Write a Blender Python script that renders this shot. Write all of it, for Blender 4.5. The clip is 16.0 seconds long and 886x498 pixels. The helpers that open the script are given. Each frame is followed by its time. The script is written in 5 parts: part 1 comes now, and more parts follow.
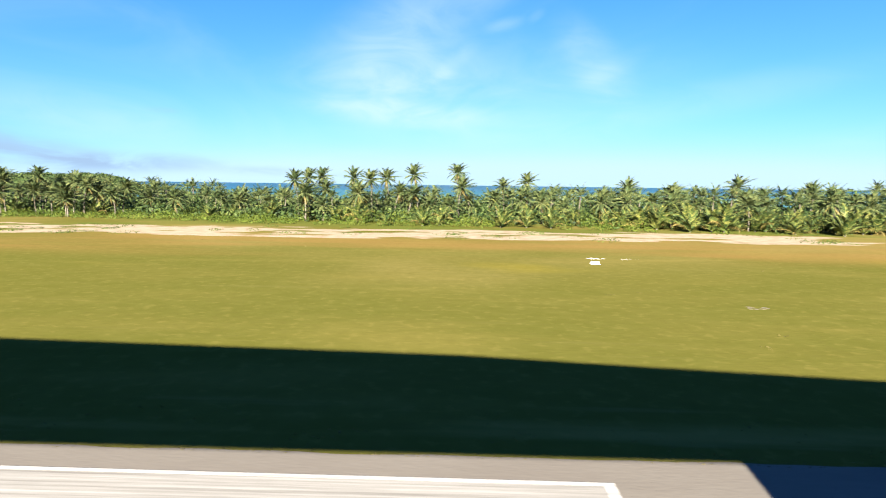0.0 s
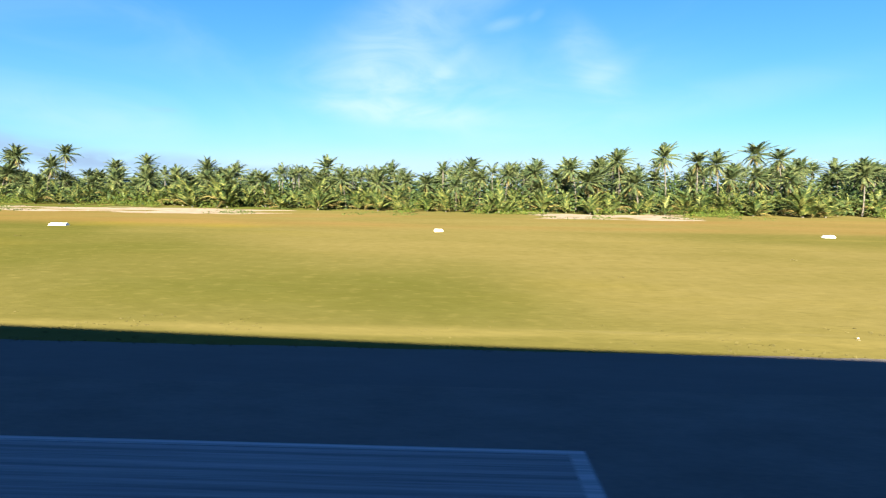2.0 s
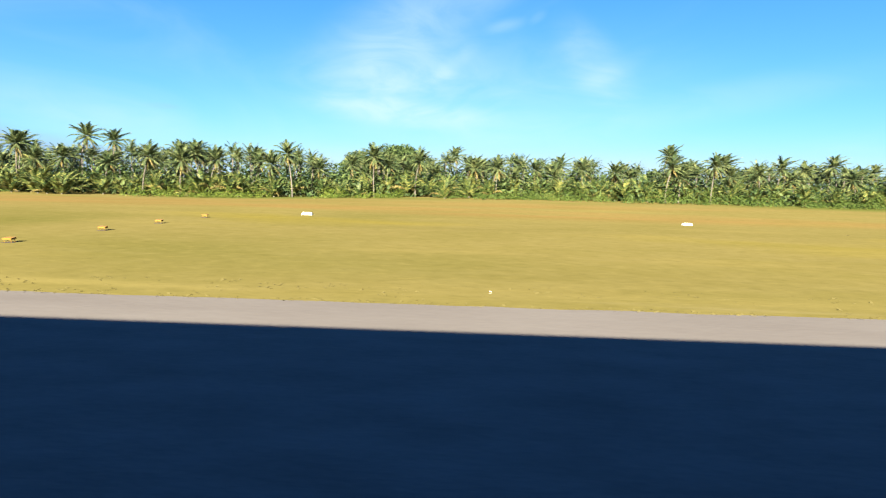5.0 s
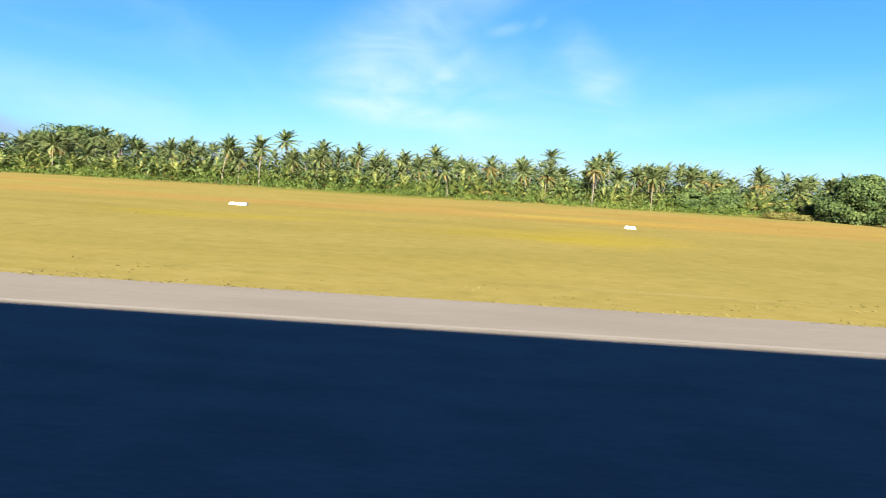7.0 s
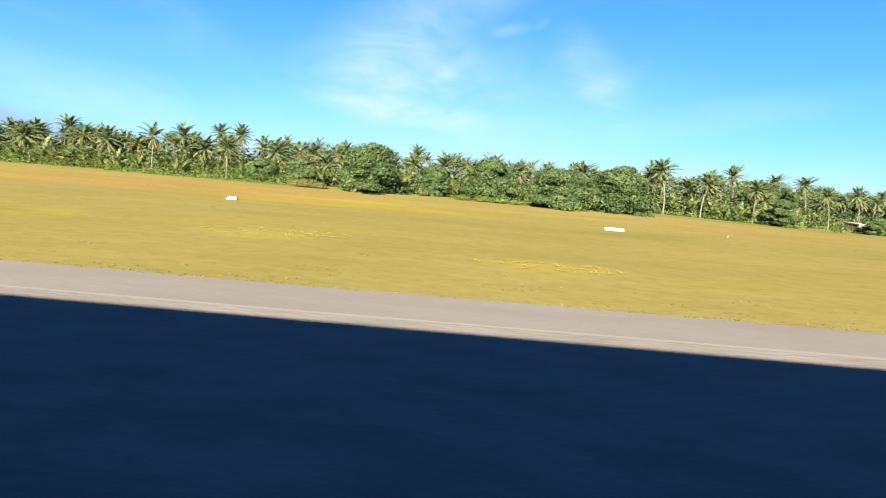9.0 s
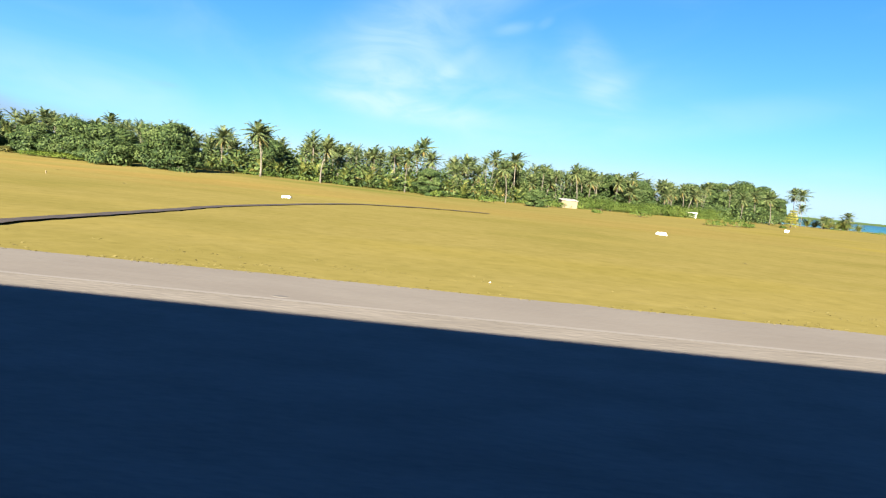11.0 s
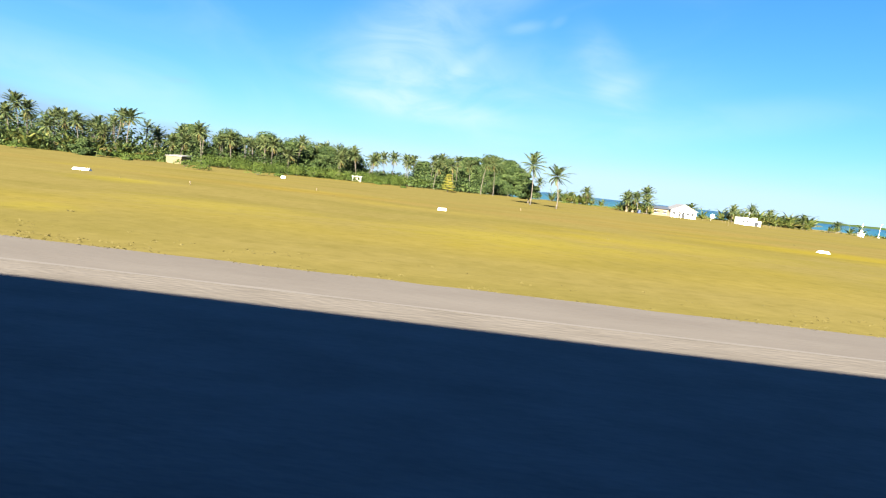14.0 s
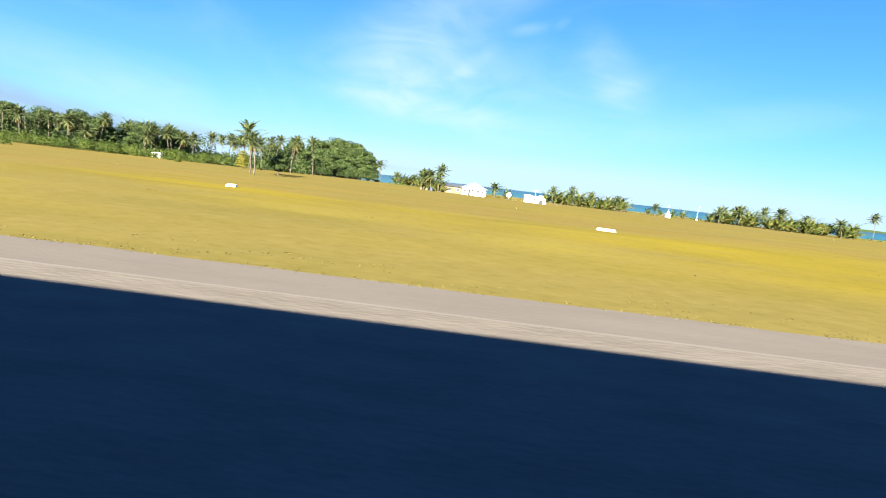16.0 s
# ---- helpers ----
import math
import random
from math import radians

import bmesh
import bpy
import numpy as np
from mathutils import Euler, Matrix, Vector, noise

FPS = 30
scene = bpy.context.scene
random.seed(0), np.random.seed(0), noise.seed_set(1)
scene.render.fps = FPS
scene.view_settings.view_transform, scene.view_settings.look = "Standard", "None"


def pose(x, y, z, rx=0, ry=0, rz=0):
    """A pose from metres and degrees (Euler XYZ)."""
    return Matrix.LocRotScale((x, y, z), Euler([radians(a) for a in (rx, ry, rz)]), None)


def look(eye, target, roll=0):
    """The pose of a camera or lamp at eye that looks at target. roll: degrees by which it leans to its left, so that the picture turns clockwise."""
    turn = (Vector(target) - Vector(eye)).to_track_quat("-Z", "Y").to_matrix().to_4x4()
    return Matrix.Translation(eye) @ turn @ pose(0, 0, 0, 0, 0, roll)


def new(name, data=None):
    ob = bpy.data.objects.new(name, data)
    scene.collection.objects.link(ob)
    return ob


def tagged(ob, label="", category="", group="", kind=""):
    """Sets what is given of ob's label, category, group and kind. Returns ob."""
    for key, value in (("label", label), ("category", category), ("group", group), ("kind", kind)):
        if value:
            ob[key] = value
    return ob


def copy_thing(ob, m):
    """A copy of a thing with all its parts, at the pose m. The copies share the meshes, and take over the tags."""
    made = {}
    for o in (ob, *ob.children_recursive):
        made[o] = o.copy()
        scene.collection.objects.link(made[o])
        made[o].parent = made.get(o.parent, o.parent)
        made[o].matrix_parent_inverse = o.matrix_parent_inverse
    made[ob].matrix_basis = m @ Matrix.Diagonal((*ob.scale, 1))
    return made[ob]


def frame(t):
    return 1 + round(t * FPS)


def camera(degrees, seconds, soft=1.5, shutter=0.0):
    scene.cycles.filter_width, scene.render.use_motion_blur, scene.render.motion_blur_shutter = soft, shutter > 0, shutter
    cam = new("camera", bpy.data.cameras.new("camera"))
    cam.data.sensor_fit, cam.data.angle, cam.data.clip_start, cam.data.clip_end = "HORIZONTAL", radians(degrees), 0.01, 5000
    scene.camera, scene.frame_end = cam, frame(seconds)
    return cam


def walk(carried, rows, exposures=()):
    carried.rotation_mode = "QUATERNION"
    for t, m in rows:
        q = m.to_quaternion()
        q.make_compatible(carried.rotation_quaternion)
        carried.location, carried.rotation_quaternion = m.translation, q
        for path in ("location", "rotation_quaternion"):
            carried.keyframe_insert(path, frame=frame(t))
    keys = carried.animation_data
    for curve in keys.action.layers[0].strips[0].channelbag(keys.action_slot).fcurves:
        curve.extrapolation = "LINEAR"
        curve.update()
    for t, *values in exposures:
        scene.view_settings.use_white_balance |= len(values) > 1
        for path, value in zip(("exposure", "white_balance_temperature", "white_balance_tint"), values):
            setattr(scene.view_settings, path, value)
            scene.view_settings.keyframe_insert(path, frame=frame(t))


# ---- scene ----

def gaze(x, y, z, yaw, pitch, roll):
    """The camera's pose: yaw to the left of +y, pitch up, roll to its left, in degrees."""
    a, b = radians(yaw), radians(pitch)
    ahead = Vector((-math.sin(a) * math.cos(b), math.cos(a) * math.cos(b), math.sin(b)))
    eye = Vector((x, y, z))
    return look(eye, eye + 10 * ahead, roll)


# seconds, x, y, z, yaw, pitch, roll
FLIGHT = [
    (0, -40.29, 0.26, 6.50, 1.49, -7.61, 0.74),
    (0.5, -21.80, 0.04, 5.78, 1.53, -7.55, 0.77),
    (1, -3.24, -0.08, 5.11, 1.51, -7.44, 0.76),
    (1.5, 15.32, -0.14, 4.53, 1.53, -7.40, 0.85),
    (2, 33.62, 0.00, 3.94, 1.46, -7.65, 0.76),
    (2.5, 51.77, -0.08, 3.61, 1.53, -7.91, 0.73),
    (3, 70.19, -0.10, 3.29, 1.95, -7.88, 0.77),
    (3.5, 88.22, -0.00, 3.20, 2.13, -7.81, 0.81),
    (4, 105.84, 0.05, 3.12, 1.90, -7.94, 0.96),
    (4.2, 112.85, 0.01, 2.99, 1.73, -7.88, 1.08),
    (6.3, 185.39, -0.00, 2.76, 0.74, -7.45, 2.69),
    (6.5, 192.25, 0.12, 2.72, 0.67, -7.45, 2.96),
    (7, 209.46, 0.31, 2.59, 0.68, -7.39, 3.40),
    (7.5, 226.09, 0.31, 2.58, 0.51, -7.42, 3.48),
    (8, 242.45, 0.27, 2.58, 0.38, -7.35, 3.75),
    (8.5, 258.64, 0.21, 2.60, 0.44, -7.39, 4.12),
    (9, 274.37, 0.19, 2.56, 0.42, -7.46, 4.65),
    (9.5, 289.74, 0.02, 2.49, 0.24, -7.55, 5.18),
    (10, 304.77, -0.10, 2.53, 0.08, -7.72, 5.52),
    (10.2, 310.78, -0.08, 2.54, 0.12, -7.72, 5.50),
    (12.3, 370.98, -0.06, 2.52, 1.03, -7.74, 5.93),
    (12.5, 376.66, -0.16, 2.51, 1.13, -7.79, 5.94),
    (13, 390.62, -0.20, 2.52, 1.30, -7.83, 6.06),
    (13.5, 404.23, -0.27, 2.52, 1.39, -7.89, 6.19),
    (14, 417.45, -0.21, 2.51, 1.41, -7.99, 6.31),
    (14.5, 430.41, -0.20, 2.53, 1.44, -7.99, 6.48),
    (15, 443.10, -0.13, 2.53, 1.60, -7.99, 6.59),
    (15.5, 455.45, 0.00, 2.55, 1.68, -7.95, 6.71),
    (16, 467.64, 0.00, 2.52, 1.67, -7.91, 6.72),
]
cam = camera(85.0, 16.0, soft=1.1, shutter=0.06)
walk(cam, [(row[0], gaze(*row[1:])) for row in FLIGHT], exposures=((0.0, 3.21), (16.0, 3.21)))

# ---- world, sun ----
SUN_HEIGHT, SUN_TURN = radians(23.0), radians(8.0)
RAY = Vector((math.sin(SUN_TURN) * math.cos(SUN_HEIGHT), math.cos(SUN_TURN) * math.cos(SUN_HEIGHT), -math.sin(SUN_HEIGHT)))

world = bpy.data.worlds.new("sky")
scene.world = world
world.use_nodes = True
wn, wl = world.node_tree.nodes, world.node_tree.links
sky = wn.new("ShaderNodeTexSky")
sky.sky_type, sky.sun_disc = "NISHITA", False
sky.sun_elevation, sky.sun_rotation = SUN_HEIGHT, math.pi + SUN_TURN
sky.air_density, sky.dust_density, sky.ozone_density = 1.0, 0.0, 4.0
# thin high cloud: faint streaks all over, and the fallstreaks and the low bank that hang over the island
coord, parts_of_way = wn.new("ShaderNodeTexCoord"), wn.new("ShaderNodeSeparateXYZ")
wl.new(coord.outputs["Generated"], parts_of_way.inputs[0])


def sky_math(op, a, b=0.0):
    node = wn.new("ShaderNodeMath")
    node.operation = op
    for k, v in enumerate((a, b)):
        if isinstance(v, (int, float)):
            node.inputs[k].default_value = v
        else:
            wl.new(v, node.inputs[k])
    return node.outputs[0]


bearing = sky_math("MULTIPLY", sky_math("ARCTAN2", parts_of_way.outputs["X"], parts_of_way.outputs["Y"]), 57.2958)
height_up = sky_math("MULTIPLY", sky_math("ARCSINE", parts_of_way.outputs["Z"]), 57.2958)
chart = wn.new("ShaderNodeCombineXYZ")
wl.new(bearing, chart.inputs["X"])
wl.new(height_up, chart.inputs["Y"])


def sky_noise(squash, scale, detail, distortion, low, high, lean=0.0):
    mp, t, r = wn.new("ShaderNodeMapping"), wn.new("ShaderNodeTexNoise"), wn.new("ShaderNodeMapRange")
    mp.inputs["Scale"].default_value = squash
    mp.inputs["Rotation"].default_value = (0, 0, radians(lean))
    t.inputs["Scale"].default_value, t.inputs["Detail"].default_value = scale, detail
    t.inputs["Roughness"].default_value, t.inputs["Distortion"].default_value = 0.55, distortion
    r.interpolation_type = "SMOOTHSTEP"
    r.inputs["From Min"].default_value, r.inputs["From Max"].default_value = low, high
    wl.new(chart.outputs[0], mp.inputs["Vector"])
    wl.new(mp.outputs["Vector"], t.inputs["Vector"])
    wl.new(t.outputs["Fac"], r.inputs["Value"])
    return r.outputs["Result"]


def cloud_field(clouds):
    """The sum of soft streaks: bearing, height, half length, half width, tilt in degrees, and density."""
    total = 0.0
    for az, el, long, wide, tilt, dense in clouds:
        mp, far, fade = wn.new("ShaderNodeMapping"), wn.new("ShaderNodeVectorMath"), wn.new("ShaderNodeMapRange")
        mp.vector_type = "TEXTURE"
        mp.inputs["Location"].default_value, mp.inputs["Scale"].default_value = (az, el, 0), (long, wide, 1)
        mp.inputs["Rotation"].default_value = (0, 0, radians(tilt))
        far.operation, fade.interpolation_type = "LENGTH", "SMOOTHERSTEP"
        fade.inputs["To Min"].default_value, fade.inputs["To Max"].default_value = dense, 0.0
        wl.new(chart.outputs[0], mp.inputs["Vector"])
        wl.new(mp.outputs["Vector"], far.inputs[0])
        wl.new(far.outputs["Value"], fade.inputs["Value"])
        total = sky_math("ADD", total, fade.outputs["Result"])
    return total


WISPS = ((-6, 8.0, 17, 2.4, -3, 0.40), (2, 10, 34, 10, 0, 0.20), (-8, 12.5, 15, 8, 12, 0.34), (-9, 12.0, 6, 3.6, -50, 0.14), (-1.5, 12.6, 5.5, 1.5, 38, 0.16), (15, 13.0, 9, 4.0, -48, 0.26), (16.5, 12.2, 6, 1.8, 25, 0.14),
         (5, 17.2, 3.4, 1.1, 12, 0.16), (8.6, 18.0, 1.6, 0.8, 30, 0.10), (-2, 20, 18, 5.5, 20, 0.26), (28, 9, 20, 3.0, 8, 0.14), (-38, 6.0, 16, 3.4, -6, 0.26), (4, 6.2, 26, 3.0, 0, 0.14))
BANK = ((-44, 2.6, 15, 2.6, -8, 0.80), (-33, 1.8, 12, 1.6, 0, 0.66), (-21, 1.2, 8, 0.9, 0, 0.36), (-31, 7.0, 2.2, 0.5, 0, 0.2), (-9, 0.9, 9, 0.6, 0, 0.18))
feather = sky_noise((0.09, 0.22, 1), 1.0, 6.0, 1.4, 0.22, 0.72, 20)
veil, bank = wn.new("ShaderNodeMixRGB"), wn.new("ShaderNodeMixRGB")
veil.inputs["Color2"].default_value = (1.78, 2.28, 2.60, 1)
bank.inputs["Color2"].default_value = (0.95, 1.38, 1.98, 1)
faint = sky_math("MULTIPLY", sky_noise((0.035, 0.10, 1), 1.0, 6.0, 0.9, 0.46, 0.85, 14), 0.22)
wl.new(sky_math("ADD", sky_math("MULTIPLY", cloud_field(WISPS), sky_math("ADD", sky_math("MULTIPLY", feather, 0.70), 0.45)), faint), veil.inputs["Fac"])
puffs = sky_noise((0.16, 0.5, 1), 1.0, 5.0, 0.5, 0.34, 0.60)
wl.new(sky_math("MULTIPLY", cloud_field(BANK), sky_math("ADD", sky_math("MULTIPLY", puffs, 0.8), 0.3)), bank.inputs["Fac"])
# each colour of the clear air: its depth, its strength and the pale haze that it does not pass
apart, joined = wn.new("ShaderNodeSeparateColor"), wn.new("ShaderNodeCombineColor")
wl.new(sky.outputs["Color"], apart.inputs["Color"])
for channel, depth, gain, haze in (("Red", 1.08, 0.174, 1.52), ("Green", 0.72, 0.510, 2.14), ("Blue", 0.55, 1.22, 2.70)):
    power, scaled, cap = wn.new("ShaderNodeMath"), wn.new("ShaderNodeMath"), wn.new("ShaderNodeMath")
    power.operation, power.inputs[1].default_value = "POWER", depth
    scaled.operation, scaled.inputs[1].default_value = "MULTIPLY", gain
    cap.operation, cap.inputs[1].default_value, cap.inputs[2].default_value = "SMOOTH_MIN", haze, 0.4
    wl.new(apart.outputs[channel], power.inputs[0])
    wl.new(power.outputs[0], scaled.inputs[0])
    wl.new(scaled.outputs[0], cap.inputs[0])
    wl.new(cap.outputs[0], joined.inputs[channel])
# the air thins and deepens towards the zenith
zenith, deeper = wn.new("ShaderNodeMapRange"), wn.new("ShaderNodeMixRGB")
zenith.inputs["From Min"].default_value, zenith.inputs["From Max"].default_value = 8.0, 60.0
wl.new(height_up, zenith.inputs["Value"])
deeper.blend_type = "MULTIPLY"
deeper.inputs["Color2"].default_value = (0.58, 0.66, 0.79, 1)
wl.new(zenith.outputs["Result"], deeper.inputs["Fac"])
wl.new(joined.outputs["Color"], deeper.inputs["Color1"])
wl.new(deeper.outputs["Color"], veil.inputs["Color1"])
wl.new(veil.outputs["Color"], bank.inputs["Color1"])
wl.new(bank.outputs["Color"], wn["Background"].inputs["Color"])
wn["Background"].inputs["Strength"].default_value = 0.05

sun_data = bpy.data.lights.new("sun", "SUN")
sun_data.energy, sun_data.angle, sun_data.color = 5.0, radians(0.5), (1.0, 0.90, 0.74)
sun = new("sun", sun_data)
sun.rotation_mode = "QUATERNION"
sun.rotation_quaternion = RAY.to_track_quat("-Z", "Y")
sun.location = (200, -60, 60)


# ---- materials ----
def surface(name, colours, scale=1.0, detail=6.0, squash=(1, 1, 1), rough=0.9, bump=0.0, bump_scale=None, gloss=0.3, island=0.0, leafy=0.0, metal=0.0):
    """A noise-mottled surface: colours from dark to light, in metres. island: how much each loose piece varies; leafy: light let through."""
    m = bpy.data.materials.new(name)
    m.use_nodes = True
    n, l = m.node_tree.nodes, m.node_tree.links
    b = n["Principled BSDF"]
    b.inputs["Roughness"].default_value, b.inputs["Metallic"].default_value = rough, metal
    b.inputs["Specular IOR Level"].default_value = gloss
    place = n.new("ShaderNodeNewGeometry")
    mapped = n.new("ShaderNodeMapping")
    mapped.inputs["Scale"].default_value = squash
    l.new(place.outputs["Position"], mapped.inputs["Vector"])
    coarse, fine = n.new("ShaderNodeTexNoise"), n.new("ShaderNodeTexNoise")
    coarse.inputs["Scale"].default_value, coarse.inputs["Detail"].default_value = scale, detail
    fine.inputs["Scale"].default_value, fine.inputs["Detail"].default_value = scale * 9.0, 4.0
    for t in (coarse, fine):
        l.new(mapped.outputs["Vector"], t.inputs["Vector"])
    mix = n.new("ShaderNodeMath")
    mix.operation = "MULTIPLY_ADD"
    mix.inputs[1].default_value = 0.35
    l.new(fine.outputs["Fac"], mix.inputs[0])
    part_ = n.new("ShaderNodeMath")
    part_.operation = "MULTIPLY_ADD"
    part_.inputs[1].default_value, part_.inputs[2].default_value = 0.9, -0.12
    l.new(coarse.outputs["Fac"], part_.inputs[0])
    l.new(part_.outputs[0], mix.inputs[2])
    factor = mix.outputs[0]
    if island:
        vary = n.new("ShaderNodeMath")
        vary.operation = "MULTIPLY_ADD"
        vary.inputs[1].default_value = island
        l.new(place.outputs["Random Per Island"], vary.inputs[0])
        shift = n.new("ShaderNodeMath")
        shift.operation = "SUBTRACT"
        shift.inputs[1].default_value = island / 2
        l.new(factor, vary.inputs[2])
        l.new(vary.outputs[0], shift.inputs[0])
        factor = shift.outputs[0]
    r = n.new("ShaderNodeValToRGB")
    e = r.color_ramp.elements
    while len(e) < len(colours):
        e.new(0.5)
    for k, c in enumerate(colours):
        e[k].position = 0.28 + 0.5 * k / max(1, len(colours) - 1)
        e[k].color = (*c, 1)
    l.new(factor, r.inputs["Fac"])
    l.new(r.outputs["Color"], b.inputs["Base Color"])
    if bump:
        up = n.new("ShaderNodeBump")
        up.inputs["Strength"].default_value = bump
        up.inputs["Distance"].default_value = 0.03
        grain = n.new("ShaderNodeTexNoise")
        grain.inputs["Scale"].default_value = bump_scale or scale * 12
        l.new(mapped.outputs["Vector"], grain.inputs["Vector"])
        l.new(grain.outputs["Fac"], up.inputs["Height"])
        l.new(up.outputs["Normal"], b.inputs["Normal"])
    if leafy:
        through_leaf = n.new("ShaderNodeBsdfTranslucent")
        l.new(r.outputs["Color"], through_leaf.inputs["Color"])
        both = n.new("ShaderNodeMixShader")
        both.inputs[0].default_value = leafy
        l.new(b.outputs[0], both.inputs[1])
        l.new(through_leaf.outputs[0], both.inputs[2])
        l.new(both.outputs[0], n["Material Output"].inputs["Surface"])
    return m


FROND = surface("palm_frond", [(0.015, 0.030, 0.012), (0.046, 0.063, 0.021), (0.108, 0.119, 0.045)], 0.7, island=0.45, rough=0.65, gloss=0.16, leafy=0.2)
FROND_YOUNG = surface("young_palm_frond", [(0.013, 0.028, 0.007), (0.050, 0.069, 0.015), (0.135, 0.134, 0.036)], 0.7, island=0.5, rough=0.6, gloss=0.2, leafy=0.22)
FROND_DRY = surface("dry_frond", [(0.056, 0.046, 0.012), (0.108, 0.086, 0.022), (0.160, 0.126, 0.038)], 0.6, island=0.5, rough=0.7, leafy=0.2)
BARK = surface("palm_bark", [(0.042, 0.036, 0.030), (0.078, 0.069, 0.055), (0.111, 0.098, 0.082)], 1.2, squash=(1, 1, 5), bump=0.5)
NUT = surface("coconut_husk", [(0.032, 0.034, 0.008), (0.052, 0.044, 0.012)], 3.0, rough=0.5)
LEAF = surface("broad_leaf", [(0.009, 0.020, 0.006), (0.028, 0.047, 0.013), (0.062, 0.084, 0.026)], 0.45, island=0.5, rough=0.65, gloss=0.12, leafy=0.2)
LEAF_LIGHT = surface("shore_shrub_leaf", [(0.026, 0.046, 0.006), (0.056, 0.080, 0.011), (0.092, 0.112, 0.018)], 0.22, island=0.4, rough=0.65, gloss=0.12, leafy=0.3)
LEAF_MID = surface("hedge_leaf", [(0.020, 0.038, 0.006), (0.044, 0.067, 0.012), (0.076, 0.098, 0.019)], 0.22, island=0.4, rough=0.65, gloss=0.12, leafy=0.25)
LEAF_GOLD = surface("golden_leaf", [(0.070, 0.076, 0.007), (0.130, 0.122, 0.009), (0.180, 0.156, 0.018)], 0.6, island=0.4, rough=0.5, leafy=0.25)
LEAF_OCHRE = surface("ochre_leaf", [(0.036, 0.042, 0.008), (0.066, 0.064, 0.012), (0.105, 0.092, 0.018)], 0.6, island=0.5, rough=0.6, leafy=0.25)
WHITE = surface("white_paint", [(0.50, 0.495, 0.47), (0.58, 0.575, 0.55), (0.64, 0.635, 0.61)], 1.5, rough=0.6)
CREAM = surface("cream_render", [(0.440, 0.400, 0.320), (0.528, 0.488, 0.400), (0.576, 0.536, 0.448)], 0.8, rough=0.8)
YELLOW = surface("yellow_paint", [(0.13, 0.066, 0.008), (0.18, 0.095, 0.012)], 4.0, rough=0.5)
STEEL = surface("galvanised_steel", [(0.30, 0.31, 0.31), (0.45, 0.46, 0.46)], 6.0, rough=0.45, metal=0.8)
# window glass, and the shade painted into porch and doorway
DARK = surface("dark_glass_and_shade", [(0.02, 0.022, 0.025), (0.04, 0.042, 0.045)], 2.0, rough=0.3)
RED = surface("red_door_paint", [(0.175, 0.035, 0.028), (0.231, 0.056, 0.042)], 2.0, rough=0.6)
TAN = surface("sand_coloured_render", [(0.085, 0.066, 0.040), (0.105, 0.083, 0.052), (0.118, 0.094, 0.060)], 0.8, rough=0.85)
ROOF = surface("corrugated_roof", [(0.13, 0.128, 0.122), (0.17, 0.167, 0.16)], 2.0, rough=0.6)
CONCRETE = surface("pale_concrete", [(0.187, 0.177, 0.156), (0.270, 0.255, 0.224), (0.322, 0.302, 0.266)], 0.7, bump=0.3)
CORAL = surface("weathered_coral", [(0.051, 0.042, 0.023), (0.079, 0.067, 0.046), (0.102, 0.088, 0.065)], 0.9, bump=0.3)
# coat of the added shade screen, dark so that it throws little light back
SCREEN_DARK = surface("dark_shade_screen", [(0.017, 0.017, 0.017), (0.024, 0.024, 0.023), (0.034, 0.033, 0.030)], 0.3, rough=0.9)
SOIL = surface("dug_soil", [(0.012, 0.009, 0.007), (0.021, 0.015, 0.011), (0.032, 0.023, 0.017)], 1.8, bump=0.8)
CRACK = surface("tar_crack", [(0.036, 0.034, 0.031), (0.082, 0.074, 0.066)], 3.0)
PAINT = surface("runway_paint", [(0.15, 0.147, 0.14), (0.27, 0.265, 0.25), (0.36, 0.355, 0.34)], 1.1, squash=(0.07, 9.0, 1), rough=0.9, gloss=0.05)
PAINT_WORN = surface("worn_runway_paint", [(0.095, 0.09, 0.083), (0.165, 0.16, 0.15), (0.24, 0.235, 0.225)], 1.3, squash=(0.09, 7.0, 1), rough=0.9, gloss=0.05)
TUFT = surface("dry_grass_blade", [(0.056, 0.048, 0.013), (0.074, 0.062, 0.018), (0.088, 0.073, 0.023)], 0.3, island=0.3, leafy=0.2)
FLOWER = surface("yellow_flower", [(0.055, 0.043, 0.001), (0.076, 0.062, 0.002)], 0.6, island=0.4)
ASPHALT = surface("asphalt", [(0.090, 0.081, 0.069), (0.106, 0.096, 0.082), (0.120, 0.109, 0.094)], 1.2, squash=(0.5, 1.3, 1), bump=0.45, bump_scale=7.0, rough=1.0, gloss=0.02)
SHOULDER = surface("shoulder_asphalt", [(0.090, 0.081, 0.071), (0.099, 0.090, 0.079), (0.108, 0.099, 0.087)], 0.5, squash=(0.4, 1.6, 1), bump=0.15, bump_scale=9.0, rough=1.0, gloss=0.02)
SEAL = surface("sandy_seam", [(0.101, 0.092, 0.079), (0.111, 0.101, 0.087)], 1.5, squash=(0.3, 1, 1))


